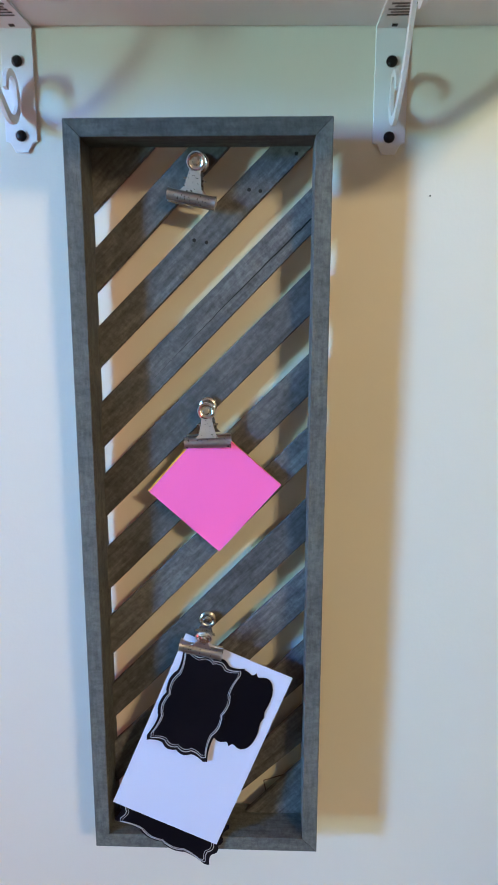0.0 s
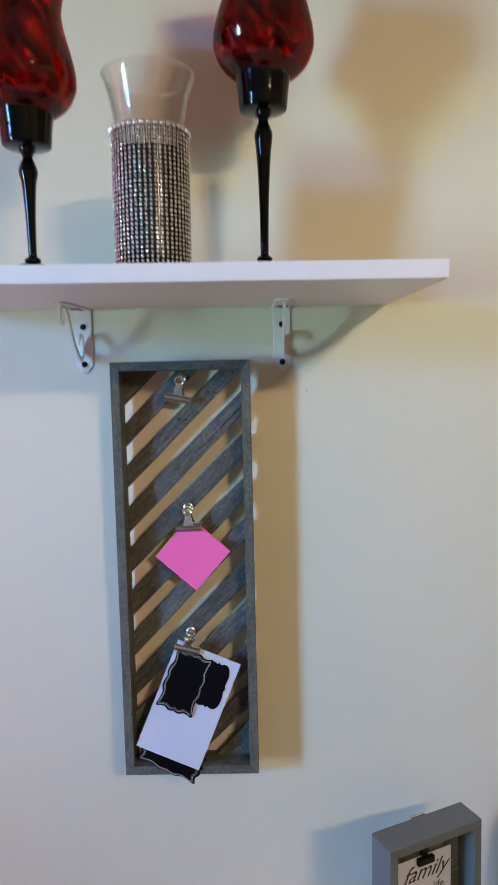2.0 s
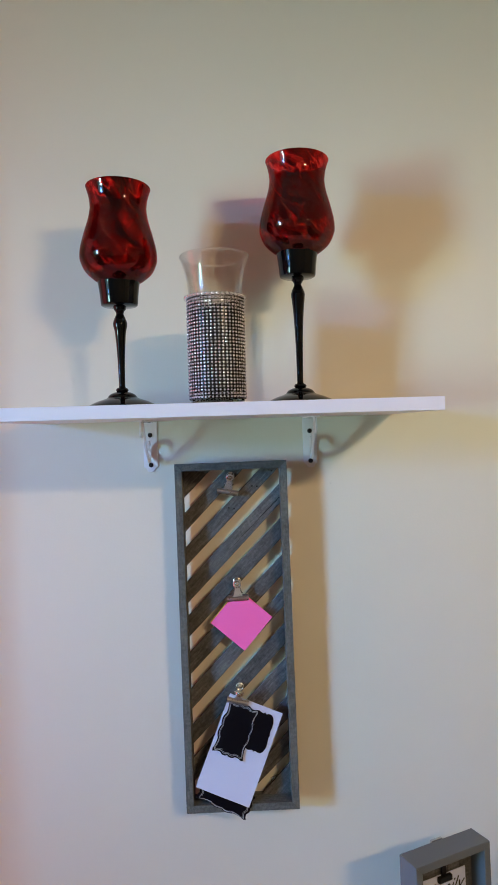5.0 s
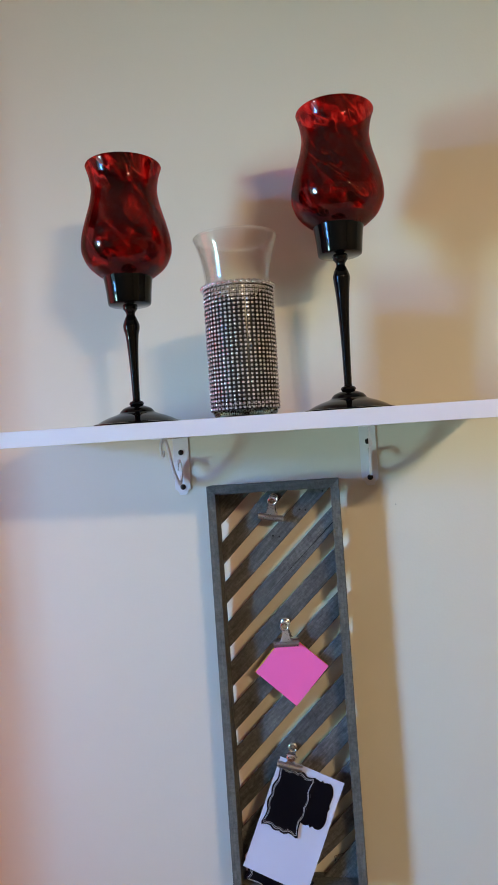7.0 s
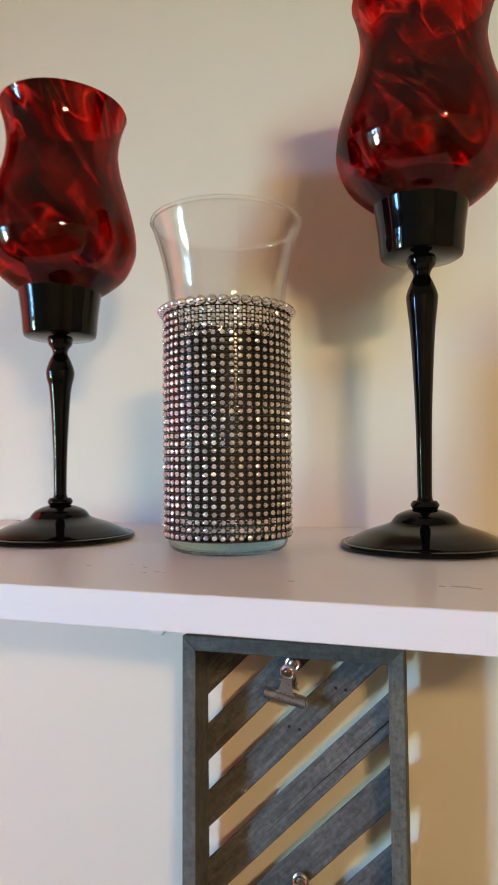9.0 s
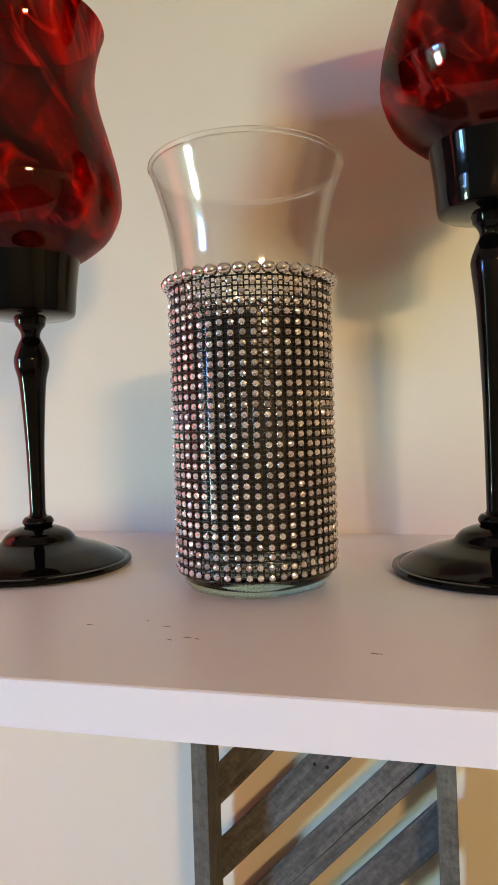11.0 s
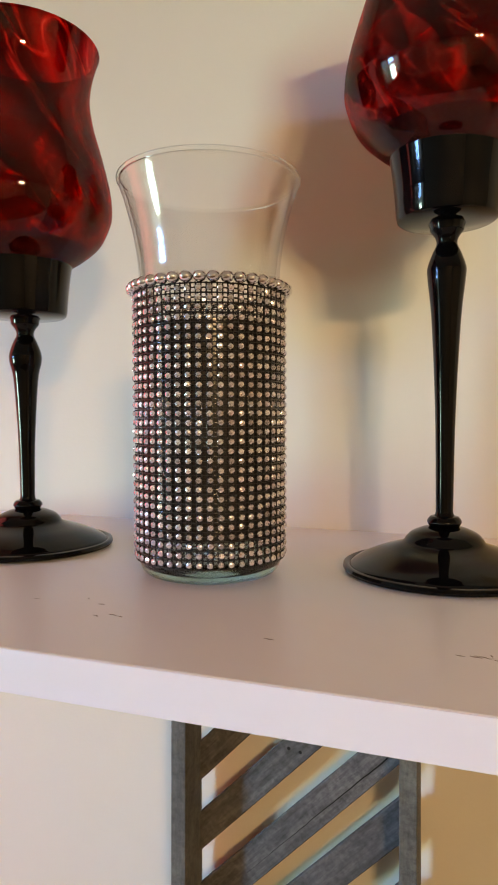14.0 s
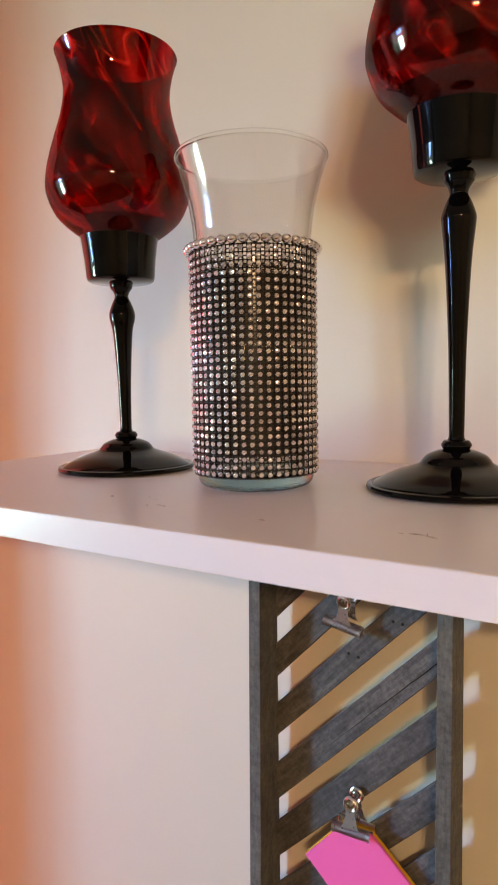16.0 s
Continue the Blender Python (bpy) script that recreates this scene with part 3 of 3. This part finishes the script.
def crystal_vase(m):
    v = thing("crystal_vase", m, "clear flared glass vase wrapped in a rhinestone band", "vase")
    wall = fine([(0.0365, 0.0), (0.0398, 0.0012), (0.0411, 0.0045), (0.0414, 0.012), (0.0410, 0.06), (0.0404, 0.12), (0.0403, 0.160), (0.0407, 0.178), (0.0430, 0.195), (0.0468, 0.2115), (0.0508, 0.2245), (0.0520, 0.2272)], 4)
    wall = [(r, h) for r, h in wall if h > 0.0127]
    inside = [(r - 0.0020, h) for r, h in wall]
    part("glass_body", lathe(wall + inside[::-1], 96, True), CLEAR, v, "clear flared glass", True).visible_shadow = False
    lip = [(0.0512 + 0.0014 * math.cos(k * math.pi / 6), 0.2286 + 0.0014 * math.sin(k * math.pi / 6)) for k in range(12)]
    part("lip", lathe(lip, 96, True), LIP_GLASS, v, "rounded clear glass lip", True).visible_shadow = False
    base = [(0, 0.0030), (0.024, 0.0026), (0.0300, 0.0006), (0.0325, 0.0), (0.0345, 0.0002), (0.0378, 0.0014), (0.0400, 0.0040), (0.0410, 0.0072), (0.0414, 0.0123), (0.0392, 0.0125), (0.034, 0.0092), (0, 0.0078)]
    part("base_glass", lathe(base, 72), THICK_CLEAR, v, "thick clear glass base", True).visible_shadow = False
    rows, cols, z0, pitch, R = 30, 48, 0.0128, 0.00507, 0.0432
    # dark sheet added inside the open web, for its dark far side
    part("dark_sheet", lathe([(0.0419, 0.0245), (0.0422, 0.0245), (0.0422, 0.1440), (0.0419, 0.1440)], 100, True), INNER_DARK, v, "added dark sheet for the dark seen through the open band", True)
    # the open black web that holds the stones: two meshes to each stone, both ways
    n = 96
    ring = bpy.data.meshes.new("web_ring")
    bm = tube([(0.0430 * math.cos(2 * math.pi * k / n), 0.0430 * math.sin(2 * math.pi * k / n), 0) for k in range(n + 1)], 0.00048, 5)
    bm.to_mesh(ring)
    bm.free()
    upright = bpy.data.meshes.new("web_bar")
    bm = tube([(0.0430, 0, z0 + (i - 0.6) * pitch) for i in (0, rows * 0.5, rows + 0.2)], 0.00048, 5)
    bm.to_mesh(upright)
    bm.free()
    for me in (ring, upright):
        me.materials.append(WEB)
        me.polygons.foreach_set("use_smooth", [True] * len(me.polygons))
    for i in range(2 * rows + 1):
        ob = new("web_ring", ring)
        ob.parent, ob.matrix_basis = v, pose(0, 0, z0 + (i / 2 - 0.5) * pitch)
    for c in range(2 * cols):
        ob = new("web_bar", upright)
        ob.parent, ob.matrix_basis = v, pose(0, 0, 0, 0, 0, 360 * (c + 0.5) / (2 * cols))

    def gem(bm, m):
        rings = []
        for r, h, n, off in ((0.00184, 0.0, 8, 0), (0.00184, 0.0005, 8, 0), (0.00135, 0.0012, 8, 0.5), (0.0005, 0.00150, 8, 0.5)):
            rings.append([bm.verts.new(m @ Vector((h, r * math.cos(2 * math.pi * (k + off) / n), r * math.sin(2 * math.pi * (k + off) / n)))) for k in range(n)])
        a, b, c, d = rings
        for k in range(8):
            j = (k + 1) % 8
            bm.faces.new((a[k], a[j], b[j], b[k]))
            bm.faces.new((b[k], b[j], c[k]))
            bm.faces.new((c[k], b[j], c[j]))
            bm.faces.new((c[k], c[j], d[j], d[k]))
        bm.faces.new(d)
        return bm
    proto = bpy.data.meshes.new("rhinestone")
    bm = gem(bmesh.new(), Matrix())
    bm.to_mesh(proto)
    bm.free()
    proto.materials.append(GEM)
    rest = bmesh.new()
    rr = random.Random(11)
    front = {c for c in range(cols) if abs(((360 * c / cols - 285 + 180) % 360) - 180) < 36}
    for c in range(cols):
        for i in range(rows):
            m = pose(0, 0, z0 + i * pitch + rr.uniform(-1, 1) * 0.00022, 0, 0, 360 * c / cols + rr.uniform(-1, 1) * 0.35) @ pose(R - 0.0002, 0, 0, rr.uniform(0, 45), rr.uniform(-5, 5), rr.uniform(-5, 5))
            if c in front:
                ob = new("rhinestone", proto)
                ob.parent, ob.matrix_basis = v, m
            else:
                gem(rest, m)
    tagged(part("rhinestone_rest", rest, GEM, v, "many small clear rhinestones"), kind="stuff")
    bead = bpy.data.meshes.new("bead")
    bm = bmesh.new()
    bmesh.ops.create_uvsphere(bm, u_segments=12, v_segments=8, radius=0.0036)
    bmesh.ops.scale(bm, vec=(1.0, 1.0, 0.88), verts=bm.verts)
    for f in bm.faces:
        f.smooth = True
    bm.to_mesh(bead)
    bm.free()
    bead.materials.append(BEAD)
    for k in range(39):
        ob = new("bead", bead)
        a = 2 * math.pi * k / 39
        ob.parent, ob.matrix_basis = v, pose(0.0442 * math.cos(a), 0.0442 * math.sin(a), 0.1656)
    return v


crystal_vase(on_shelf(-0.0226, 0.1643))

# ---- the memo board ----
L, Rr, TOP, BOT = -0.1305, 0.0636, 1.5000, 0.9010
FRONT, BACK, FACE = -0.0472, -0.0172, 0.0127
REAR = -0.0118
board = thing("memo_board", pose(L, 0, BOT), "grey wooden memo board with diagonal slats hung on the wall", "memo board")
W, H = Rr - L, TOP - BOT


def rear_gap(z):
    """The board hangs a little further off the wall at its top."""
    return 0.0058 + 0.0100 * z / H


def rail(outline, name):
    bm = slab(outline, REAR, FRONT)
    for v in bm.verts:
        if abs(v.co.y - REAR) < 1e-6:
            v.co.y = -rear_gap(v.co.z)
    bmesh.ops.bevel(bm, geom=list(bm.edges), offset=0.0004, segments=1, affect="EDGES")
    cx, cz = sum(p[0] for p in outline) / 4, sum(p[1] for p in outline) / 4
    along = pose(0, 0, 0) if name == "rail" else pose(0, 0, 0, 0, -90)
    m = Matrix.Translation((cx, 0, cz)) @ along
    part(name, moved(bm, m.inverted()), GREY_WOOD, board, m=m)


g = 0.0001
rail([(0, H), (W, H), (W - FACE, H - FACE), (FACE, H - FACE)], "rail")
rail([(0, 0), (FACE, FACE), (W - FACE, FACE), (W, 0)], "rail")
rail([(0, g), (0, H - g), (FACE - g, H - FACE), (FACE - g, FACE)], "stile")
rail([(W, g), (W - FACE + g, FACE), (W - FACE + g, H - FACE), (W, H - g)], "stile")


def clipped(poly, x0, x1, z0, z1):
    for axis, limit, sign in ((0, x0, 1), (0, x1, -1), (1, z0, 1), (1, z1, -1)):
        out = []
        for a, b in zip(poly, poly[1:] + poly[:1]):
            ia, ib = sign * (a[axis] - limit) >= 0, sign * (b[axis] - limit) >= 0
            if ia:
                out.append(a)
            if ia != ib:
                t = (limit - a[axis]) / (b[axis] - a[axis])
                out.append((a[0] + t * (b[0] - a[0]), a[1] + t * (b[1] - a[1])))
        poly = out
    return poly


XL, XR = -0.118, 0.0505
# upper and lower edge of each slat where it meets the inner side of the two stiles
SLATS = [(1.4900, 1.4396, 1.6640, 1.6050), (1.4132, 1.3793, 1.5808, 1.5509), (1.3527, 1.3196, 1.5186, 1.4870), (1.2919, 1.2537, 1.4575, 1.4229), (1.2315, 1.1942, 1.3971, 1.3612), (1.1673, 1.1284, 1.3312, 1.2973),
         (1.1038, 1.0671, 1.2714, 1.2417), (1.0397, 1.0064, 1.2113, 1.1745), (0.9835, 0.9412, 1.1499, 1.1125), (0.9131, 0.8800, 1.0831, 1.0437), (0.8478, 0.8273, 1.0216, 0.9857), (0.7895, 0.7100, 0.9664, 0.8850)]
for k, (lt, lb, rt, rb) in enumerate(SLATS):
    st, sb = (rt - lt) / (XR - XL), (rb - lb) / (XR - XL)
    quad = [(-0.30, lt + st * (-0.30 - XL)), (0.25, rt + st * (0.25 - XR)), (0.25, rb + sb * (0.25 - XR)), (-0.30, lb + sb * (-0.30 - XL))]
    poly = clipped(quad, L + FACE - 0.0008, Rr - FACE + 0.0008, BOT + FACE - 0.0008, TOP - FACE + 0.0008)
    if len(poly) < 3:
        continue
    cx, cz = sum(p[0] for p in poly) / len(poly), sum(p[1] for p in poly) / len(poly)
    bm = slab(poly, BACK + 0.0055, BACK)
    bmesh.ops.bevel(bm, geom=list(bm.edges), offset=0.0007, segments=1, affect="EDGES")
    m = Matrix.Translation((cx - L, 0, cz - BOT)) @ pose(0, 0, 0, 0, -math.degrees(math.atan((st + sb) / 2)))
    part("slat", moved(bm, (Matrix.Translation((L, 0, BOT)) @ m).inverted()), SLAT_WOOD, board, m=m)
line = smooth_line([(0.0511, 1.4352), (0.0200, 1.4052), (-0.0180, 1.3678), (-0.0480, 1.3380), (-0.0753, 1.3109)], 8)
rng = random.Random(3)
line = [(q.x - L + rng.uniform(-1, 1) * 0.0003, q.y - BOT + rng.uniform(-1, 1) * 0.0003) for q in line]
part("crack", strip(line, lambda u: 0.0011 * (1.05 - u) ** 1.5 + 0.0001, BACK, BACK - 0.00035), DARK_HOLE, board, "long dark split in a slat")
for x, z in ((0.0114, 1.4552), (0.0028, 1.4562), (-0.0302, 1.4174), (-0.0398, 1.4191), (0.0386, 1.4820)):
    part("nail_hole", moved(lathe([(0, 0), (0.0014, 0.0001), (0.0015, 0.0004), (0, 0.0004)], 9), pose(x - L, BACK - 0.0001, z - BOT, 90)), DARK_HOLE, board, "dark nail hole")
for x, z in ((0.006, 0.006), (W - 0.006, 0.006), (0.006, H - 0.006), (W - 0.006, H - 0.006)):
    part("spacer", moved(lathe([(0, 0), (0.004, 0), (0.004, rear_gap(z) + 0.0005), (0, rear_gap(z) + 0.0005)], 12), pose(x, 0, z, 90)), GREY_WOOD, board)


CLIP_BASE = -0.0205


def bulldog_clip(x, z, y, tilt, fold=0.0, gap=0.0, short=0.0):
    """Nickel bulldog clip screwed to a slat: two levers with round ends, spring, rolled jaw."""
    c = thing("bulldog_clip", pose(x, CLIP_BASE, z, 0, -tilt), "speckled nickel bulldog clip screwed to a wooden slat", "clip", "clips on the memo board")
    d, low = y - CLIP_BASE, -0.0215 + short

    def lever(r):
        pts = [(r * math.cos(a), r * math.sin(a)) for a in [radians(-55 + 290 * i / 22) for i in range(23)]]
        return pts + [(-0.0052, -0.012 + short * 0.6), (-0.0068, -0.0185 + short), (-0.0095, low), (0.0095, low), (0.0068, -0.0185 + short), (0.0052, -0.012 + short * 0.6)]
    part("standoff", moved(lathe([(0, 0), (0.0034, 0), (0.0034, BACK - CLIP_BASE), (0, BACK - CLIP_BASE)], 14), pose(0, BACK - CLIP_BASE, 0.0022, 90)), STEEL, c)
    back = slab([(px, pz + 0.0022) for px, pz in lever(0.0074)], 0.0, -0.0008)
    part("back_lever", back, STEEL, c)
    bm = slab(lever(0.0072), -0.0004, 0.0004)
    bmesh.ops.bevel(bm, geom=list(bm.edges), offset=0.00025, segments=1, affect="EDGES")
    part("front_lever", moved(bm, pose(0, d, 0, 0) @ pose(0, 0, low, 14 + fold) @ pose(0, 0, -low)), CLIP_STEEL, c, "", True)
    hub = lathe([(0, -0.001), (0.0062, -0.001), (0.0064, 0.0002), (0.0052, 0.0012), (0.0040, 0.0006), (0.0028, 0.0006), (0.0022, 0.0018), (0, 0.0020)], 24)
    part("eyelet", moved(hub, pose(0, d, 0, 0) @ pose(0, 0, low, 14 + fold) @ pose(0, -0.0006, -low, 90)), STEEL, c, "polished round eyelet", True)
    coil = [(-0.0062 + 0.0124 * i / 60, d * 0.55 + 0.0026 * math.cos(i * 0.9), -0.0135 + short + 0.0026 * math.sin(i * 0.9)) for i in range(61)]
    part("spring", tube(coil, 0.00055, 6), STEEL, c, "", True)
    arc = [(0.0046 * math.cos(radians(a)), 0.0046 * math.sin(radians(a))) for a in range(-60, 215, 18)]
    bm = bmesh.new()
    n = 13
    rows = []
    for i in range(n):
        px = -0.0186 + 0.0372 * i / (n - 1)
        flare = 1 + 0.10 * (abs(2 * i / (n - 1) - 1) > 0.9)
        rows.append([bm.verts.new((px, d + 0.0035 - q * flare, -0.0255 + short + w * flare)) for q, w in arc])
    for a, b in zip(rows, rows[1:]):
        for i in range(len(arc) - 1):
            bm.faces.new((a[i], a[i + 1], b[i + 1], b[i]))
    bmesh.ops.solidify(bm, geom=list(bm.faces), thickness=0.0006)
    bmesh.ops.recalc_face_normals(bm, faces=bm.faces)
    part("jaw", bm, CLIP_STEEL, c, "rolled speckled jaw", True)
    part("back_jaw", box(-0.0184, 0.0184, d + 0.0052 + gap, d + 0.0078 + gap, -0.0305 + short, -0.0205 + short, 0.0006), STEEL, c)
    part("pin", tube([(-0.0085, d * 0.6, -0.0115 + short), (0.0085, d * 0.6, -0.0115 + short)], 0.0008, 8), STEEL, c, "", True)
    ring = lathe([(0.0040, 0), (0.0066, 0), (0.0068, 0.0010), (0.0056, 0.0016), (0.0044, 0.0010)], 24, True)
    part("back_eyelet", moved(ring, pose(0, -0.0008, 0.0022, 90)), STEEL, c, "polished round eyelet", True)
    part("screw", moved(lathe([(0, 0), (0.0035, 0), (0.0033, 0.0012), (0.002, 0.0018), (0, 0.0019)], 16), pose(0, -0.0008, 0.0022, 90)), STEEL, c, "", True)
    return c


bulldog_clip(-0.0352, 1.4728, -0.0330, -11)
bulldog_clip(-0.0300, 1.2876, -0.0368, 2, -20, 0.0085)
bulldog_clip(-0.0325, 1.1030, -0.0420, -13, 12, 0.0008, 0.0078)

# sticky notes
A, B_ = Vector((-0.0779, 0, 1.2201)), Vector((-0.0211, 0, 1.1697))
u = A - B_
pad = thing("sticky_notes", Matrix.Translation((B_.x, -0.0230, B_.z)), "pad of bright pink sticky notes held in a clip", "sticky notes")
side = 0.0762
ua = math.atan2(u.z, u.x)


def turned_square(s, shift=(0, 0), a=ua):
    p = Vector((math.cos(a), math.sin(a))) * s
    q = Vector((p.y, -p.x))
    o = Vector(shift)
    return [tuple(o), tuple(o + p), tuple(o + p + q), tuple(o + q)]


part("yellow_pad", slab(clipped(turned_square(side, (-0.0012, 0.0004)), -1, 1, -1, 0.093), 0.0, -0.0045), YELLOW, pad, "orange-yellow under-sheets")
part("pink_pad", slab(clipped(turned_square(side), -1, 1, -1, 0.093), -0.0046, -0.0072), PINK, pad, "neon pink top sheets")


def bracket_label(w, h, deep=0.07, n=18):
    """Outline of a fancy label: bulging sides with a small notch at the middle, pointed corners."""
    pts = []
    corners = [(-w / 2, -h / 2), (w / 2, -h / 2), (w / 2, h / 2), (-w / 2, h / 2)]
    for (ax, az), (bx, bz) in zip(corners, corners[1:] + corners[:1]):
        d = Vector((bx - ax, bz - az))
        nrm = Vector((d.y, -d.x)).normalized()
        size = min(w, h)
        for i in range(2 * n):
            t = i / (2 * n)
            s = t * 2 if t < 0.5 else (1 - t) * 2
            off = size * deep * (0.55 * (1 - s) ** 2 - 0.55 * math.sin(math.pi * min(s / 0.7, 1)) + 0.62 * max(0.0, math.sin(math.pi * max(0.0, (s - 0.5) / 0.5))) ** 0.6)
            pts.append((ax + d.x * t + nrm.x * off, az + d.y * t + nrm.y * off))
    return pts


def scallop_label(w, h, n=12):
    pts = []
    for i in range(72):
        a = 2 * math.pi * i / 72
        c, s = math.cos(a), math.sin(a)
        r = 1 / (abs(c) ** 3.2 + abs(s) ** 3.2) ** (1 / 3.2)
        da = (a + math.pi / 4) % (math.pi / 2) - math.pi / 4
        k = 1 - 0.15 * math.exp(-(da / 0.36) ** 2) + 0.12 * math.exp(-(da / 0.09) ** 2)
        pts.append((w / 2 * r * c * k, h / 2 * r * s * k))
    return pts


# white card with the chalk labels on it: it hangs out from the clip over the bottom rail
CARD = Matrix.Translation((0, -0.0372, 1.09)) @ pose(0, 0, 0, -4.06)
card = thing("white_card", CARD @ pose(-0.0364, 0, -0.0859, 0, 22.8), "plain white card tilted in a clip", "card")
part("sheet", box(-0.0488, 0.0488, -0.0006, 0.0, -0.0832, 0.0832), WHITE_CARD, card)


def chalk_label(m, outline, label, lines=True):
    t = thing("chalk_label", m, label, "label", "chalk labels on the card")
    bm = slab(outline, 0.0, -0.0005)
    part("vinyl", bm, CHALK, t)
    if lines:
        for s, w in ((0.90, 0.0007), (0.855, 0.0004)):
            part("border", strip([(x * s, z * (s + 0.03)) for x, z in outline], w, -0.0005, -0.0007, True), CHALK_LINE, t, "thin silver border line")
    return t


chalk_label(CARD @ pose(-0.0410, -0.0024, -0.0519, -1.2, 22.5), bracket_label(0.0530, 0.0870), "black chalkboard label with double silver border line")
chalk_label(CARD @ pose(-0.0013, -0.0008, -0.0570, 0, 20), scallop_label(0.0410, 0.072), "plain matt black scalloped chalkboard label", False)
chalk_label(CARD @ pose(-0.0626, 0.0009, -0.1629, 0, 27.2), bracket_label(0.0900, 0.0400, 0.085), "black chalkboard label with silver border behind the card")

# ---- the second frame, below, on a plain ledge ----
P0, P1 = Vector((0.2106, -0.1416, 0)), Vector((0.3461, -0.0796, 0))
yaw = math.degrees(math.atan2(P1.y - P0.y, P1.x - P0.x))
FW, FD, FT, FB = (P1 - P0).length, 0.041, 0.8755, 0.6200
sign = thing("framed_sign", pose(P0.x, P0.y, FB, 0, 0, yaw), "grey box-framed family sign with a black clip", "framed sign")
fh, fw = FT - FB, 0.0125


def sign_rail(outline, name):
    bm = slab(outline, 0.0, -FD)
    bmesh.ops.bevel(bm, geom=list(bm.edges), offset=0.0007, segments=1, affect="EDGES")
    cx, cz = sum(p[0] for p in outline) / 4, sum(p[1] for p in outline) / 4
    m = Matrix.Translation((cx, 0, cz)) @ (pose(0, 0, 0) if name == "rail" else pose(0, 0, 0, 0, -90))
    part(name, moved(bm, m.inverted()), SIGN_GREY, sign, m=m)


sign_rail([(0, fh), (FW, fh), (FW - fw, fh - fw), (fw, fh - fw)], "rail")
sign_rail([(0, 0), (fw, fw), (FW - fw, fw), (FW, 0)], "rail")
sign_rail([(0, g), (0, fh - g), (fw - g, fh - fw), (fw - g, fw)], "stile")
sign_rail([(FW, g), (FW - fw + g, fw), (FW - fw + g, fh - fw), (FW, fh - g)], "stile")
for i in range(5):
    x0 = fw + i * (FW - 2 * fw) / 5
    part("back_plank", box(x0 + 0.0004, x0 + (FW - 2 * fw) / 5 - 0.0004, -0.010, -0.002, fw, fh - fw, 0.0004), SLAT_WOOD, sign)
part("paper", box(0.031, FW - 0.029, -0.0135, -0.0125, 0.030, fh - 0.046), WHITE_CARD, sign, "white printed sign card")


def lettering(text, size, x, z, shear=0.0, weight=0.0):
    data = bpy.data.curves.new("lettering", "FONT")
    data.body, data.size, data.align_x, data.shear, data.extrude, data.offset = text, size, "CENTER", shear, 0.0001, weight
    temp = bpy.data.objects.new("lettering", data)
    scene.collection.objects.link(temp)
    dg = bpy.context.evaluated_depsgraph_get()
    me = bpy.data.meshes.new_from_object(temp.evaluated_get(dg))
    bpy.data.objects.remove(temp)
    bm = bmesh.new()
    bm.from_mesh(me)
    part("lettering", moved(bm, pose(x, -0.0137, z, 90)), INK, sign, "dark printed word")


lettering("family", 0.0315, FW / 2 + 0.001, fh - 0.0790, 0.5)
lettering("where life", 0.0165, FW / 2 + 0.001, fh - 0.1010)
lettering("begins", 0.0240, FW / 2 + 0.001, fh - 0.1240)
part("clip_lever", slab([(-0.005, 0), (0.005, 0), (0.0045, 0.016), (-0.0045, 0.016)], -0.014, -0.0155), SCREW_BLACK, sign, "black clip lever", m=pose(FW / 2, 0, fh - 0.047))
part("clip_jaw", box(-0.0135, 0.0135, -0.0205, -0.0136, -0.006, 0.004, 0.0018), SCREW_BLACK, sign, "black clip jaw", m=pose(FW / 2, 0, fh - 0.0500))
part("hanger", box(FW / 2 - 0.010, FW / 2 + 0.012, -0.001, 0.0035, fh - 0.004, fh + 0.0022, 0.0005), STEEL, sign, "small metal hanger tab")
ledge = thing("ledge", pose(0.30, -0.16, 0.5995), "plain white ledge under the framed sign", "ledge")
part("top", box(-0.30, 0.40, -0.16, 0.158, 0.0, 0.0200, 0.001), WHITE_LAM, ledge)
part("front", box(-0.29, 0.39, -0.15, 0.158, -0.5990, -0.0003), WHITE_LAM, ledge)


def shadow_jar(m):
    """Round-shouldered lidded jar, unseen, added for the rounded shadow it casts on the wall."""
    j = thing("shadow_jar", m, "unseen dull brown round-topped jar, added on the ledge for the rounded shadow beside the framed sign", "jar")
    part("body", lathe([(0, 0)] + fine([(0.040, 0.0), (0.048, 0.004), (0.054, 0.03), (0.056, 0.10), (0.055, 0.17), (0.052, 0.205), (0.048, 0.222)], 3) + [(0, 0.222)], 40), JAR_CLAY, j, "", True)
    part("lid", lathe([(0, 0.2225)] + fine([(0.049, 0.2225), (0.0485, 0.232), (0.041, 0.250), (0.028, 0.265), (0.012, 0.2745)], 3) + [(0, 0.276)], 40), JAR_CLAY, j, "", True)


shadow_jar(pose(0.502, -0.12, 0.6197))
